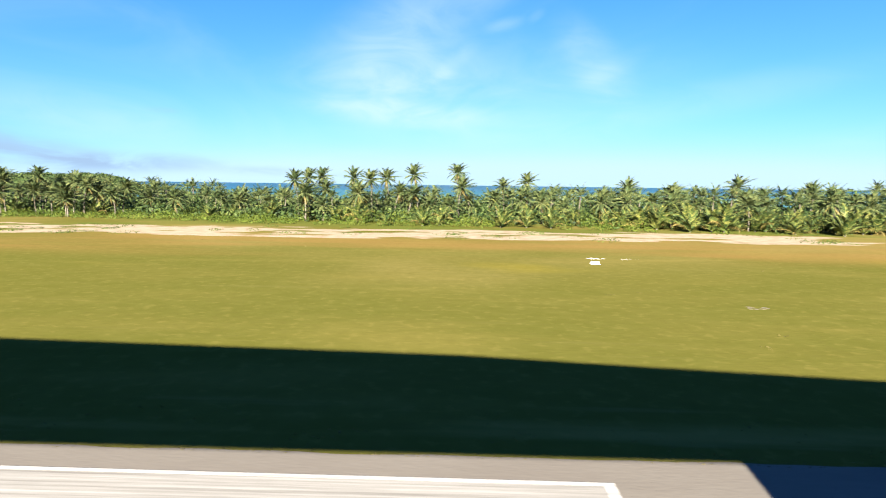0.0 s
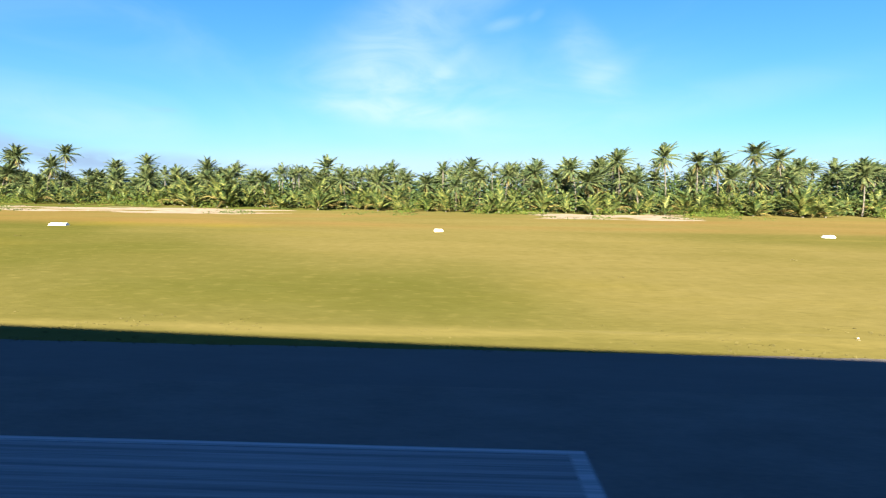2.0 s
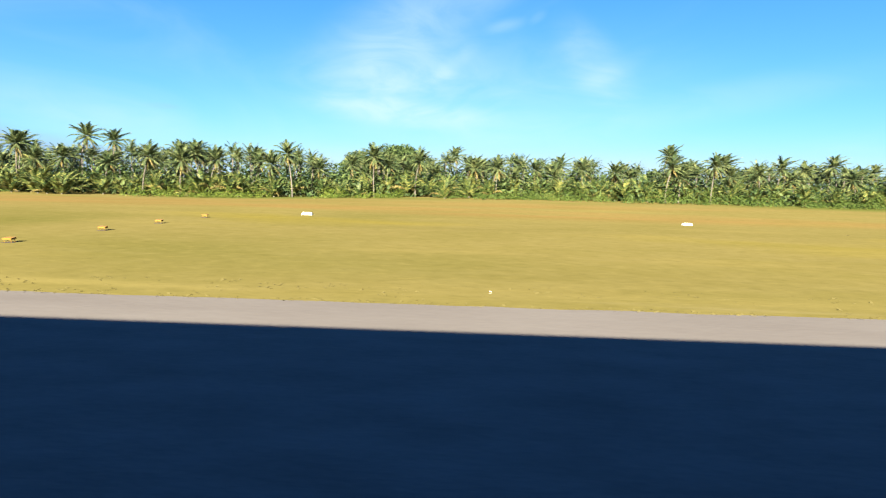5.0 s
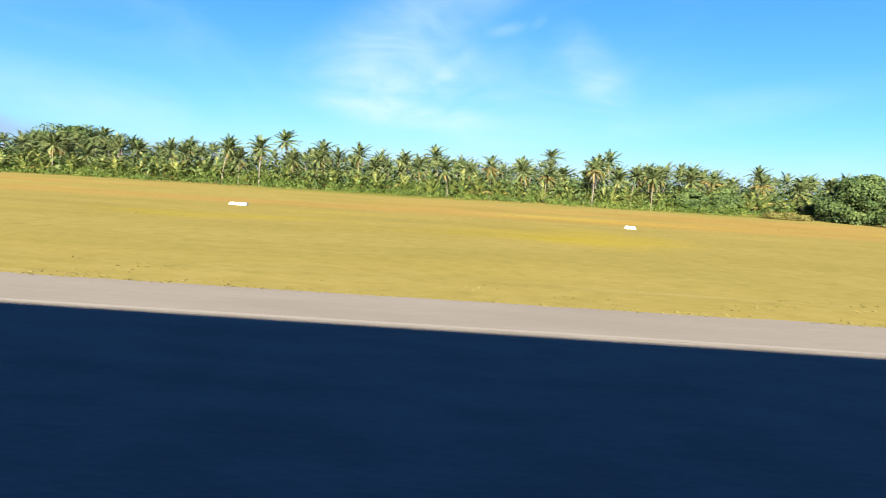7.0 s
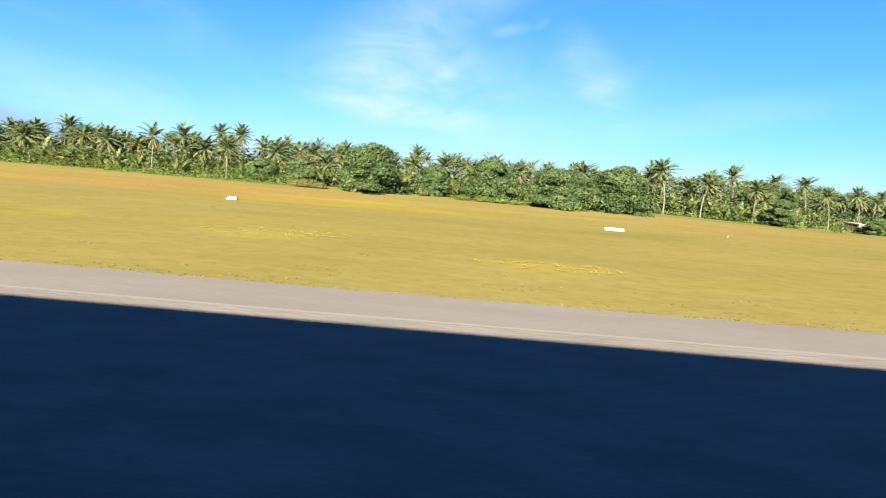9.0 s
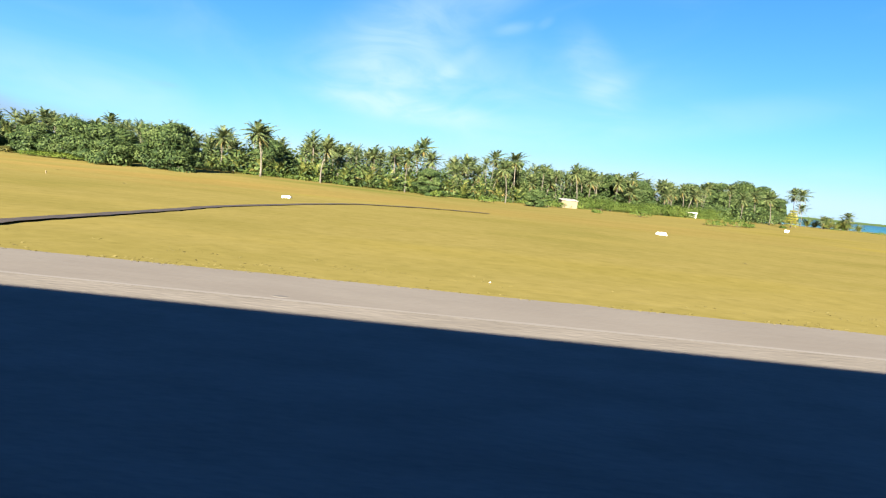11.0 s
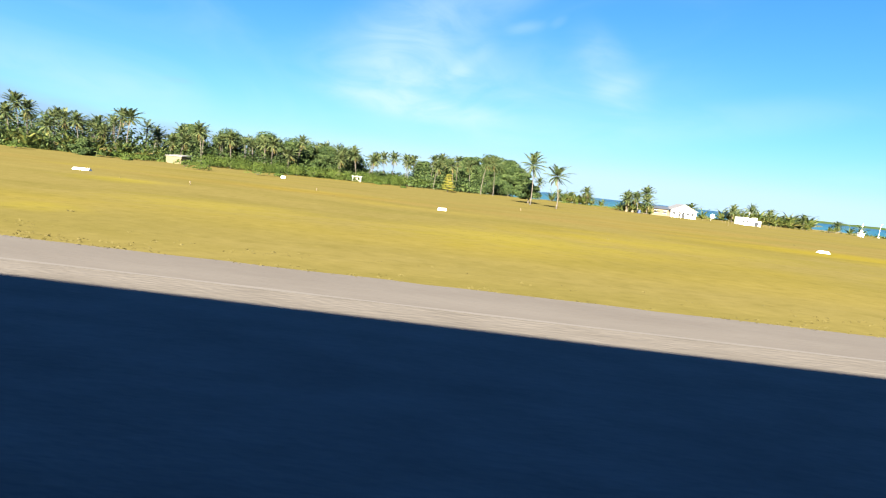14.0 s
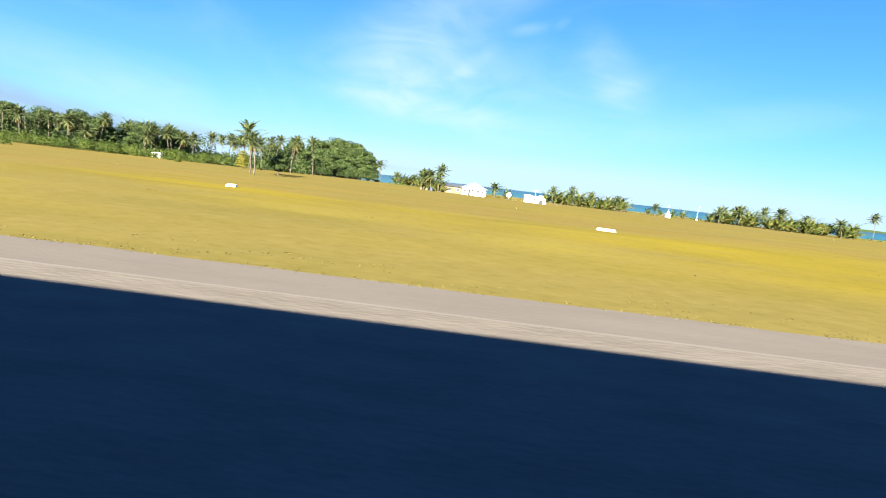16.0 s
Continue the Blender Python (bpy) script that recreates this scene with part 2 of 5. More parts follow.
# patches in flower: x, y, half length, half width and strength
GOLD = ((266.7, 19.6, 2.8, 1.5, 0.35), (278.2, 17.3, 3.2, 1.2, 0.3), (250.5, 24, 2.4, 1.8, 0.25), (256.5, 21, 2.4, 2.6, 0.5), (402, 16.8, 2.2, 1.6, 0.35), (226, 47, 16, 3.0, 0.65), (262, 50, 12, 2.6, 0.55), (378, 24, 9, 5, 0.45), (392.3, 34.8, 4.5, 3.2, 0.5), (405, 24, 7, 4, 0.3), (420, 24, 8, 5, 0.4), (432, 30, 10, 4, 0.3), (442, 22, 6, 3.5, 0.28), (458, 27, 10, 4, 0.28), (472, 24, 7, 4, 0.3), (480, 34, 12, 4, 0.25))


def ground_material():
    """Dry mown grass, greener and browner by patches, with a band of coral sand before the palms."""
    m = bpy.data.materials.new("dry_grass_and_sand")
    m.use_nodes = True
    n, l = m.node_tree.nodes, m.node_tree.links
    b = n["Principled BSDF"]
    b.inputs["Roughness"].default_value = 0.95
    b.inputs["Specular IOR Level"].default_value = 0.0
    geo = n.new("ShaderNodeNewGeometry")
    split = n.new("ShaderNodeSeparateXYZ")
    l.new(geo.outputs["Position"], split.inputs[0])

    def noise_at(scale, squash, detail=5.0, offset=0.0):
        mp, t = n.new("ShaderNodeMapping"), n.new("ShaderNodeTexNoise")
        mp.inputs["Scale"].default_value = squash
        mp.inputs["Location"].default_value = (offset, offset * 0.7, 0)
        t.inputs["Scale"].default_value, t.inputs["Detail"].default_value = scale, detail
        l.new(geo.outputs["Position"], mp.inputs["Vector"])
        l.new(mp.outputs["Vector"], t.inputs["Vector"])
        return t.outputs["Fac"]

    def band(value, a, z):
        t = n.new("ShaderNodeMapRange")
        t.interpolation_type = "SMOOTHSTEP"
        t.inputs["From Min"].default_value, t.inputs["From Max"].default_value = a, z
        l.new(value, t.inputs["Value"])
        return t.outputs["Result"]

    def calc(op, a, c):
        t = n.new("ShaderNodeMath")
        t.operation = op
        for k, v in enumerate((a, c)):
            if isinstance(v, (int, float)):
                t.inputs[k].default_value = v
            else:
                l.new(v, t.inputs[k])
        return t.outputs[0]

    def blend(fac, a, c):
        t = n.new("ShaderNodeMixRGB")
        for key, v in (("Fac", fac), ("Color1", a), ("Color2", c)):
            if isinstance(v, tuple):
                t.inputs[key].default_value = (*v, 1)
            elif isinstance(v, (int, float)):
                t.inputs[key].default_value = v
            else:
                l.new(v, t.inputs[key])
        return t.outputs["Color"]

    x, y = split.outputs["X"], split.outputs["Y"]
    fine = noise_at(1.1, (0.7, 1, 1), 6.0)
    straw = blend(band(fine, 0.35, 0.68), (0.1035, 0.0862, 0.0266), (0.1108, 0.0921, 0.0300))
    green = blend(band(fine, 0.35, 0.68), (0.0590, 0.0590, 0.0120), (0.0650, 0.0640, 0.0140))
    broad = calc("SUBTRACT", noise_at(0.05, (0.6, 0.75, 1), 2.0, 3.0), calc("MULTIPLY", band(y, 32.0, 52.0), 0.12))
    start = calc("ADD", calc("SUBTRACT", 1.0, band(x, -35.0, 65.0)), calc("ADD", calc("MULTIPLY", band(x, 110.0, 190.0), -0.5), calc("MULTIPLY", band(x, 320.0, 400.0), -0.35)))
    grass = blend(band(calc("ADD", broad, calc("ADD", 0.03, calc("MULTIPLY", start, 0.26))), 0.47, 0.76), straw, green)
    gold = calc("ADD", 0.0, calc("ADD", noise_at(0.06, (0.45, 0.85, 1), 3.0, 21.0), calc("MULTIPLY", band(x, 340.0, 420.0), 0.10)))
    gold = calc("MULTIPLY", band(gold, 0.55, 0.76), calc("MULTIPLY", band(y, 14.0, 22.0), calc("SUBTRACT", 1.0, calc("MULTIPLY", band(y, 42.0, 56.0), 0.75))))
    grass = blend(calc("MULTIPLY", gold, 0.75), grass, (0.1350, 0.1080, 0.0110))
    for px, py, rx, ry, much in GOLD:
        mp, far = n.new("ShaderNodeMapping"), n.new("ShaderNodeVectorMath")
        mp.vector_type, far.operation = "TEXTURE", "LENGTH"
        mp.inputs["Location"].default_value, mp.inputs["Scale"].default_value = (px, py, 0), (rx, ry, 100)
        l.new(geo.outputs["Position"], mp.inputs["Vector"])
        l.new(mp.outputs["Vector"], far.inputs[0])
        spot = calc("SUBTRACT", 1.0, band(calc("ADD", far.outputs["Value"], calc("MULTIPLY", calc("SUBTRACT", fine, 0.5), 1.2)), 0.0, 1.25))
        grass = blend(calc("MULTIPLY", spot, much), grass, (0.1620, 0.1370, 0.0130))
    rust = calc("MULTIPLY", band(y, 40.0, 47.0), calc("SUBTRACT", 1.0, band(y, 56.0, 66.0)))
    rust = calc("MULTIPLY", rust, band(noise_at(0.08, (0.25, 1.4, 1), 3.0, 9.0), 0.36, 0.6))
    rust = calc("MULTIPLY", rust, calc("SUBTRACT", 1.0, calc("MULTIPLY", band(x, 270.0, 340.0), 0.65)))
    grass = blend(calc("MULTIPLY", rust, 0.68), grass, (0.1280, 0.0800, 0.0260))
    mottle = band(noise_at(0.22, (0.4, 1.0, 1), 5.0, 77.0), 0.42, 0.68)
    grass = blend(calc("MULTIPLY", mottle, 0.32), grass, (0.0790, 0.0700, 0.0170))
    # thin and lush streaks along the strip, tufts, and the straw that the mower leaves by the runway
    streak = noise_at(0.30, (0.18, 0.8, 1), 5.0, 13.0)
    grass = blend(calc("MULTIPLY", band(streak, 0.50, 0.76), 0.24), grass, (0.0620, 0.0560, 0.0130))
    grass = blend(calc("MULTIPLY", calc("SUBTRACT", 1.0, band(streak, 0.26, 0.48)), 0.20), grass, (0.1480, 0.1180, 0.0340))
    tufts = noise_at(2.2, (0.75, 1.0, 1), 6.0, 31.0)
    grass = blend(calc("MULTIPLY", band(tufts, 0.50, 0.70), 0.20), grass, (0.0560, 0.0500, 0.0130))
    grass = blend(calc("MULTIPLY", calc("SUBTRACT", 1.0, band(tufts, 0.32, 0.46)), 0.15), grass, (0.1500, 0.1220, 0.0380))
    windrow = calc("MULTIPLY", calc("MULTIPLY", band(y, 11.9, 12.3), calc("SUBTRACT", 1.0, calc("MULTIPLY", band(x, 110.0, 170.0), 0.75))), calc("SUBTRACT", 1.0, band(y, 12.6, 13.3)))
    grass = blend(calc("MULTIPLY", windrow, calc("MULTIPLY", band(noise_at(0.4, (0.2, 1.5, 1), 4.0, 88.0), 0.38, 0.6), 0.4)), grass, (0.1600, 0.1300, 0.0430))
    foot = calc("MULTIPLY", calc("MULTIPLY", band(y, 63.0, 69.0), calc("SUBTRACT", 1.0, band(x, 320.0, 350.0))), band(noise_at(0.12, (0.3, 1, 1), 3.0, 61.0), 0.4, 0.6))
    grass = blend(calc("MULTIPLY", foot, 0.8), grass, (0.0560, 0.0680, 0.0140))
    worn = band(noise_at(0.5, (0.12, 2.0, 1), 6.0, 5.0), 0.60, 0.78)
    near = calc("SUBTRACT", 1.0, band(y, 11.5, 15.5))
    grass = blend(calc("MULTIPLY", worn, calc("ADD", 0.08, calc("MULTIPLY", near, 0.4))), grass, (0.1480, 0.1240, 0.0576))
    ragged = noise_at(0.19, (0.5, 1.3, 1), 7.0, 40.0)
    bare = calc("ADD", ragged, calc("MULTIPLY", calc("MULTIPLY", band(y, 55.5, 58.5), calc("SUBTRACT", 1.0, band(y, 66.0, 78.0))), 0.395))
    beach = calc("MAXIMUM", calc("SUBTRACT", 1.0, band(x, 4.0, 20.0)), calc("MULTIPLY", band(x, 38.0, 46.0), calc("SUBTRACT", 1.0, band(x, 62.0, 71.0))))
    bare = calc("SUBTRACT", bare, calc("MULTIPLY", calc("SUBTRACT", 1.0, beach), 0.3))
    sand = band(bare, 0.80, 0.88)
    shore = band(y, 150.0, 168.0)
    sandy = blend(band(fine, 0.3, 0.7), (0.1700, 0.1330, 0.0920), (0.2250, 0.1840, 0.1340))
    l.new(blend(calc("MAXIMUM", sand, calc("MULTIPLY", shore, 0.8)), grass, sandy), b.inputs["Base Color"])
    up = n.new("ShaderNodeBump")
    up.inputs["Strength"].default_value, up.inputs["Distance"].default_value = 0.35, 0.03
    l.new(noise_at(5.0, (0.5, 1, 1), 6.0), up.inputs["Height"])
    l.new(up.outputs["Normal"], b.inputs["Normal"])
    return m


def water_material():
    m = bpy.data.materials.new("lagoon_water")
    m.use_nodes = True
    n, l = m.node_tree.nodes, m.node_tree.links
    b = n["Principled BSDF"]
    b.inputs["Roughness"].default_value = 0.3
    b.inputs["Specular IOR Level"].default_value = 0.2
    b.inputs["IOR"].default_value = 1.33
    geo, split, deep = n.new("ShaderNodeNewGeometry"), n.new("ShaderNodeSeparateXYZ"), n.new("ShaderNodeValToRGB")
    far = n.new("ShaderNodeMapRange")
    far.inputs["From Min"].default_value, far.inputs["From Max"].default_value = 170, 900
    l.new(geo.outputs["Position"], split.inputs[0])
    l.new(split.outputs["Y"], far.inputs["Value"])
    l.new(far.outputs["Result"], deep.inputs["Fac"])
    deep.color_ramp.elements[0].color, deep.color_ramp.elements[1].color = (0.0096, 0.0680, 0.0800, 1), (0.0032, 0.0280, 0.0600, 1)
    l.new(deep.outputs["Color"], b.inputs["Base Color"])
    waves, up = n.new("ShaderNodeTexNoise"), n.new("ShaderNodeBump")
    waves.inputs["Scale"].default_value, waves.inputs["Detail"].default_value = 0.35, 6
    up.inputs["Strength"].default_value, up.inputs["Distance"].default_value = 0.8, 0.5
    l.new(geo.outputs["Position"], waves.inputs["Vector"])
    l.new(waves.outputs["Fac"], up.inputs["Height"])
    l.new(up.outputs["Normal"], b.inputs["Normal"])
    return m


# ---- shapes ----
class Shape:
    """Vertices and faces, gathered piece by piece."""

    def __init__(self):
        self.v, self.f = [], []

    def add(self, points, faces):
        k = len(self.v)
        self.v += [tuple(p) for p in points]
        self.f += [tuple(k + i for i in face) for face in faces]
        return self

    def box(self, x0, y0, z0, x1, y1, z1, taper=0.0):
        a, c = taper * (x1 - x0), taper * (y1 - y0)
        self.add([(x0, y0, z0), (x1, y0, z0), (x1, y1, z0), (x0, y1, z0), (x0 + a, y0 + c, z1), (x1 - a, y0 + c, z1), (x1 - a, y1 - c, z1), (x0 + a, y1 - c, z1)],
                 [(0, 3, 2, 1), (4, 5, 6, 7), (0, 1, 5, 4), (1, 2, 6, 5), (2, 3, 7, 6), (3, 0, 4, 7)])
        return self

    def tube(self, points, radii, sides=6):
        rings = []
        for k, p in enumerate(points):
            p = Vector(p)
            way = (Vector(points[min(k + 1, len(points) - 1)]) - Vector(points[max(k - 1, 0)])).normalized()
            a = way.orthogonal().normalized()
            if k and (a.dot(side) < 0.2):
                a = (side - way * side.dot(way)).normalized()
            side = a
            b = way.cross(a)
            rings.append([p + radii[k] * (math.cos(2 * math.pi * s / sides) * a + math.sin(2 * math.pi * s / sides) * b) for s in range(sides)])
        faces = [(k * sides + s, k * sides + (s + 1) % sides, (k + 1) * sides + (s + 1) % sides, (k + 1) * sides + s) for k in range(len(points) - 1) for s in range(sides)]
        faces += [tuple(range(sides))[::-1], tuple((len(points) - 1) * sides + s for s in range(sides))]
        return self.add([p for ring in rings for p in ring], faces)

    def ball(self, c, r, squash=1.0, rings=5, sides=8):
        pts = [(c[0], c[1], c[2] + r * squash)]
        for k in range(1, rings):
            a = math.pi * k / rings
            pts += [(c[0] + r * math.sin(a) * math.cos(2 * math.pi * s / sides), c[1] + r * math.sin(a) * math.sin(2 * math.pi * s / sides), c[2] + r * squash * math.cos(a)) for s in range(sides)]
        pts.append((c[0], c[1], c[2] - r * squash))
        last = len(pts) - 1
        faces = [(0, 1 + s, 1 + (s + 1) % sides) for s in range(sides)]
        faces += [(1 + k * sides + s, 1 + (k + 1) * sides + s, 1 + (k + 1) * sides + (s + 1) % sides, 1 + k * sides + (s + 1) % sides) for k in range(rings - 2) for s in range(sides)]
        faces += [(last, last - sides + (s + 1) % sides, last - sides + s) for s in range(sides)]
        return self.add(pts, faces)


def part(name, shape, material, parent=None, label="", smooth=False):
    """Links a shape as ONE mesh object, under a thing or a part."""
    mesh = bpy.data.meshes.new(name)
    mesh.from_pydata(shape.v, [], shape.f)
    mesh.materials.append(material)
    if smooth:
        mesh.polygons.foreach_set("use_smooth", [True] * len(mesh.polygons))
    mesh.update()
    ob = new(name, mesh)
    if parent:
        ob.parent = parent
    return tagged(ob, label)


def thing(name, label, category, group=""):
    return tagged(new(name), label, category, group)


def step(t, a, z):
    t = min(1.0, max(0.0, (t - a) / (z - a)))
    return t * t * (3 - 2 * t)


def rise(x, y):
    """The ground's height: flat by the runway, a low swell before the palms half way along, falling to the shore."""
    z = 0.95 * step(x, 95, 150) * (1 - step(x, 300, 345)) * step(y, 40, 74)
    return z - 2.6 * step(y, 165 if x > 440 else 150, 205)


def wobble(x, y, z=0.0):
    return noise.noise(Vector((x, y, z)))


# ---- ground, water, runway ----
def lay_ground():
    xs = sorted({*np.arange(-260, 720, 7).tolist(), *np.linspace(-4200, -260, 12).tolist(), *np.linspace(720, 4200, 12).tolist()})
    ys = sorted({*np.arange(-40, 230, 5).tolist(), *np.linspace(-3000, -40, 8).tolist(), 260.0, 400.0, 4500.0})
    s = Shape()
    s.v = [(x, y, rise(x, y) + (0.05 * wobble(x * 0.07, y * 0.07) if y > 14 else 0)) for y in ys for x in xs]
    w = len(xs)
    s.f = [(j * w + i, j * w + i + 1, (j + 1) * w + i + 1, (j + 1) * w + i) for j in range(len(ys) - 1) for i in range(w - 1)]
    tagged(part("ground", s, ground_material(), smooth=True), "dry olive-yellow mown grass with patches of pale sand", "grass", kind="structure")


lay_ground()
sea = Shape().add([(-4800, 140, -1.1), (4800, 140, -1.1), (4800, 4800, -1.1), (-4800, 4800, -1.1)], [(0, 1, 2, 3)])
tagged(part("water", sea, water_material()), "blue-green tropical sea reaching to the horizon", "sea", kind="structure")

EDGE = 11.18


SEAM = 9.0


def lay_runway():
    main, side = Shape(), Shape()
    xs = [-1400, -600] + np.arange(-220, 700, 0.8).tolist() + [1200, 2200]
    for x in xs:
        main.v += [(x, -13.2, 0.012), (x, SEAM, 0.018)]
        side.v += [(x, SEAM, 0.018), (x, EDGE - 1.2, 0.018), (x, EDGE + 0.10 * wobble(x * 0.55, 3) + 0.07 * wobble(x * 2.3, 8), 0.008)]
    main.f = [(2 * i, 2 * i + 2, 2 * i + 3, 2 * i + 1) for i in range(len(xs) - 1)]
    side.f = [(3 * i + k, 3 * i + 3 + k, 3 * i + 4 + k, 3 * i + 1 + k) for i in range(len(xs) - 1) for k in (0, 1)]
    tagged(part("runway", main, ASPHALT), "weathered grey asphalt runway", "runway", kind="structure")
    tagged(part("runway_shoulder", side, SHOULDER), "smooth grey asphalt shoulder between the runway and the grass", "runway", kind="structure")
    seam = Shape()
    xs = np.arange(150, 640, 2.0).tolist()
    for x in xs:
        y, w = SEAM + 0.05 * wobble(x * 0.12, 2), 0.06 + 0.04 * wobble(x * 0.4, 6)
        seam.v += [(x, y - w, 0.0215), (x, y + w, 0.0215)]
    seam.f = [(2 * i, 2 * i + 2, 2 * i + 3, 2 * i + 1) for i in range(len(xs) - 1)]
    tagged(part("runway_seam", seam, SEAL), "pale sandy seam along the edge of the runway", "seam", kind="structure")


lay_runway()


def paint_bar(x0, x1, y0, y1, fresh):
    """A painted bar, its middle worn by tyres and its rim still bright."""
    s = Shape().box(x0, y0, 0.014, x1, y1, 0.026)
    bar = tagged(part("runway_marking", s, PAINT if fresh else PAINT_WORN), "white painted bar on the grey runway" if fresh else "worn white painted bar on the grey runway", "marking", "runway markings", "structure")
    w = 0.13
    for a, b, c, d in ((x0 + 0.02, x0 + 2 * w, y0 + 0.02, y1 - 0.02), (x1 - 2 * w, x1 - 0.02, y0 + 0.02, y1 - 0.02), (x0 + 2 * w, x1 - 2 * w, y0 + 0.02, y0 + w), (x0 + 2 * w, x1 - 2 * w, y1 - w, y1 - 0.02)):
        part("rim", Shape().box(a, c, 0.02, b, d, 0.0295), PAINT, bar)


for x0, x1, y0, y1, fresh in ((-53.0, -36.7, 8.6, 10.25, False), (-53.0, -36.7, 5.2, 6.8, False), (23.2, 35.6, 5.2, 6.8, False), (102.6, 127.0, 5.3, 10.3, True), (181.3, 193.7, 5.15, 6.85, False)):
    paint_bar(x0, x1, y0, y1, fresh)

# unseen screen added beside the camera to cast the aircraft's shade along the runway
# x, how far its shade reaches, and the height of its foot: a gap near the west end lets sun under
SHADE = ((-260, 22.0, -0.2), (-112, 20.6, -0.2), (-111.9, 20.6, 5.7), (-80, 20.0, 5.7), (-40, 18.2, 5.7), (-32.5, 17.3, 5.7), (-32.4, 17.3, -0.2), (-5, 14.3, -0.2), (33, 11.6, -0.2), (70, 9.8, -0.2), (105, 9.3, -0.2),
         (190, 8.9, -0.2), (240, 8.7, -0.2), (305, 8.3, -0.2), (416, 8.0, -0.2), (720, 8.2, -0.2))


def add_shade_screen():
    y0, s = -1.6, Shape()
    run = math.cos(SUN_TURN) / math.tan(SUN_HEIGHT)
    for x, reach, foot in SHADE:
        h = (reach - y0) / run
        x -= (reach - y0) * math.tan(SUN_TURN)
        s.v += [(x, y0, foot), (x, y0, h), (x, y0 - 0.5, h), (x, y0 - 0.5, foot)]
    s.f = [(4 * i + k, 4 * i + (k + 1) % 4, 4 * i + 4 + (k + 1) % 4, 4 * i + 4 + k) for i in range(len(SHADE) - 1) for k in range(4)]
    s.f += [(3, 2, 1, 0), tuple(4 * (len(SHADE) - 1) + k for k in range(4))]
    tagged(part("shade_screen", s, SCREEN_DARK), "unseen dark screen added to shade the runway like the passing aircraft", "wall", kind="structure")


add_shade_screen()


# ---- palms ----
def frond(s, root, turn, lift, length, droop, rng, stations=20, leaf=0.5, wide=0.05, hang=0.35, wind=0.25):
    """One arching leaf: a thin rib with leaflets on both sides, its tip blown a little along the strip."""
    out = Vector((math.cos(turn), math.sin(turn), 0))
    side = Vector((-math.sin(turn), math.cos(turn), 0))
    p, rib, ways = Vector(root), [], []
    n = stations
    twist = rng.uniform(-0.35, 0.35)
    for k in range(n + 1):
        t = k / n
        a = lift - droop * t ** 2.0
        way = out * math.cos(a) + Vector((wind * t, 0, math.sin(a))) + side * twist * 0.35 * t
        rib.append(p.copy())
        ways.append(way)
        p = p + way * (length / n)
    w = 0.028
    pts = []
    for k, r in enumerate(rib):
        d = side * w * (1.15 - k / n)
        pts += [r - d, r + d]
    s.add(pts, [(2 * k, 2 * k + 1, 2 * k + 3, 2 * k + 2) for k in range(n)])
    up = Vector((0, 0, 1))
    for k in range(2, n + 1):
        t = k / n
        size = leaf * (0.45 + 0.8 * math.sin(math.pi * min(0.93, 0.15 + 0.78 * t))) * rng.uniform(0.88, 1.06)
        for sign in (-1, 1):
            go = (side * sign * (0.9 - 0.35 * t) + ways[k] * (0.55 + 0.6 * t) - up * hang * rng.uniform(0.7, 1.3)).normalized()
            b = ways[k].normalized() * wide * rng.uniform(0.8, 1.3)
            tip = rib[k] + go * size
            s.add([rib[k] - b, rib[k] + b, tip + b * 0.15], [(0, 1, 2)])


def palm(height, seed, fronds=26, length=2.45, lean=0.5, dry=4, nuts=True, droop=-38, label="coconut palm with a slender grey trunk and green fronds"):
    """A coconut palm standing at the origin, its crown at the given height."""
    rng = random.Random(seed)
    t = thing("palm_tree", label, "palm tree", "coconut palms")
    turn = rng.uniform(0, 6.28)
    bend = Vector((math.cos(turn), math.sin(turn), 0)) * lean
    pts = [Vector((0, 0, height * k / 7)) + bend * ((k / 7) ** 1.6 - 0.5 * k / 7) * 1.4 for k in range(8)]
    pts[0].z = -0.25
    radii = [0.17, 0.11, 0.09, 0.083, 0.08, 0.076, 0.072, 0.09]
    part("trunk", Shape().tube(pts, radii, 7), BARK, t, "grey ringed trunk", True)
    top = pts[-1]
    crown, old = Shape(), Shape()
    fronds += 12
    for k in range(fronds):
        u = (k + 0.5) / fronds
        lift = radians(86 - 136 * u ** 1.15 + rng.uniform(-9, 9))
        frond(crown, top + Vector((0, 0, 0.12 * (1 - u))), k * 2.39996 + rng.uniform(-0.25, 0.25), lift, length * rng.uniform(0.8, 1.08) * (0.78 + 0.25 * math.sin(math.pi * u)), radians(rng.uniform(30, 75) - 25 * u), rng, 20, 0.52, 0.07, 0.3 + 0.3 * u)
    part("crown", crown, FROND, t, "feathery arching green fronds")
    if dry:
        for k in range(dry + 1):
            frond(old, top - Vector((0, 0, 0.1)), k * 2.39996 + rng.uniform(-0.4, 0.4), radians(rng.uniform(-74, droop)), length * rng.uniform(0.65, 0.9), radians(rng.uniform(10, 35)), rng, 14, 0.42, 0.06, 0.7)
        part("dry_fronds", old, FROND_DRY, t, "golden-yellow hanging old fronds")
    if nuts:
        n = Shape()
        for k in range(6):
            a = k * 1.05 + rng.uniform(-0.2, 0.2)
            n.ball((top.x + 0.2 * math.cos(a), top.y + 0.2 * math.sin(a), top.z - 0.15 - 0.1 * (k % 2)), 0.11, 1.2, 4, 6)
        part("coconuts", n, NUT, t, "cluster of yellow-green coconuts", True)
    return t


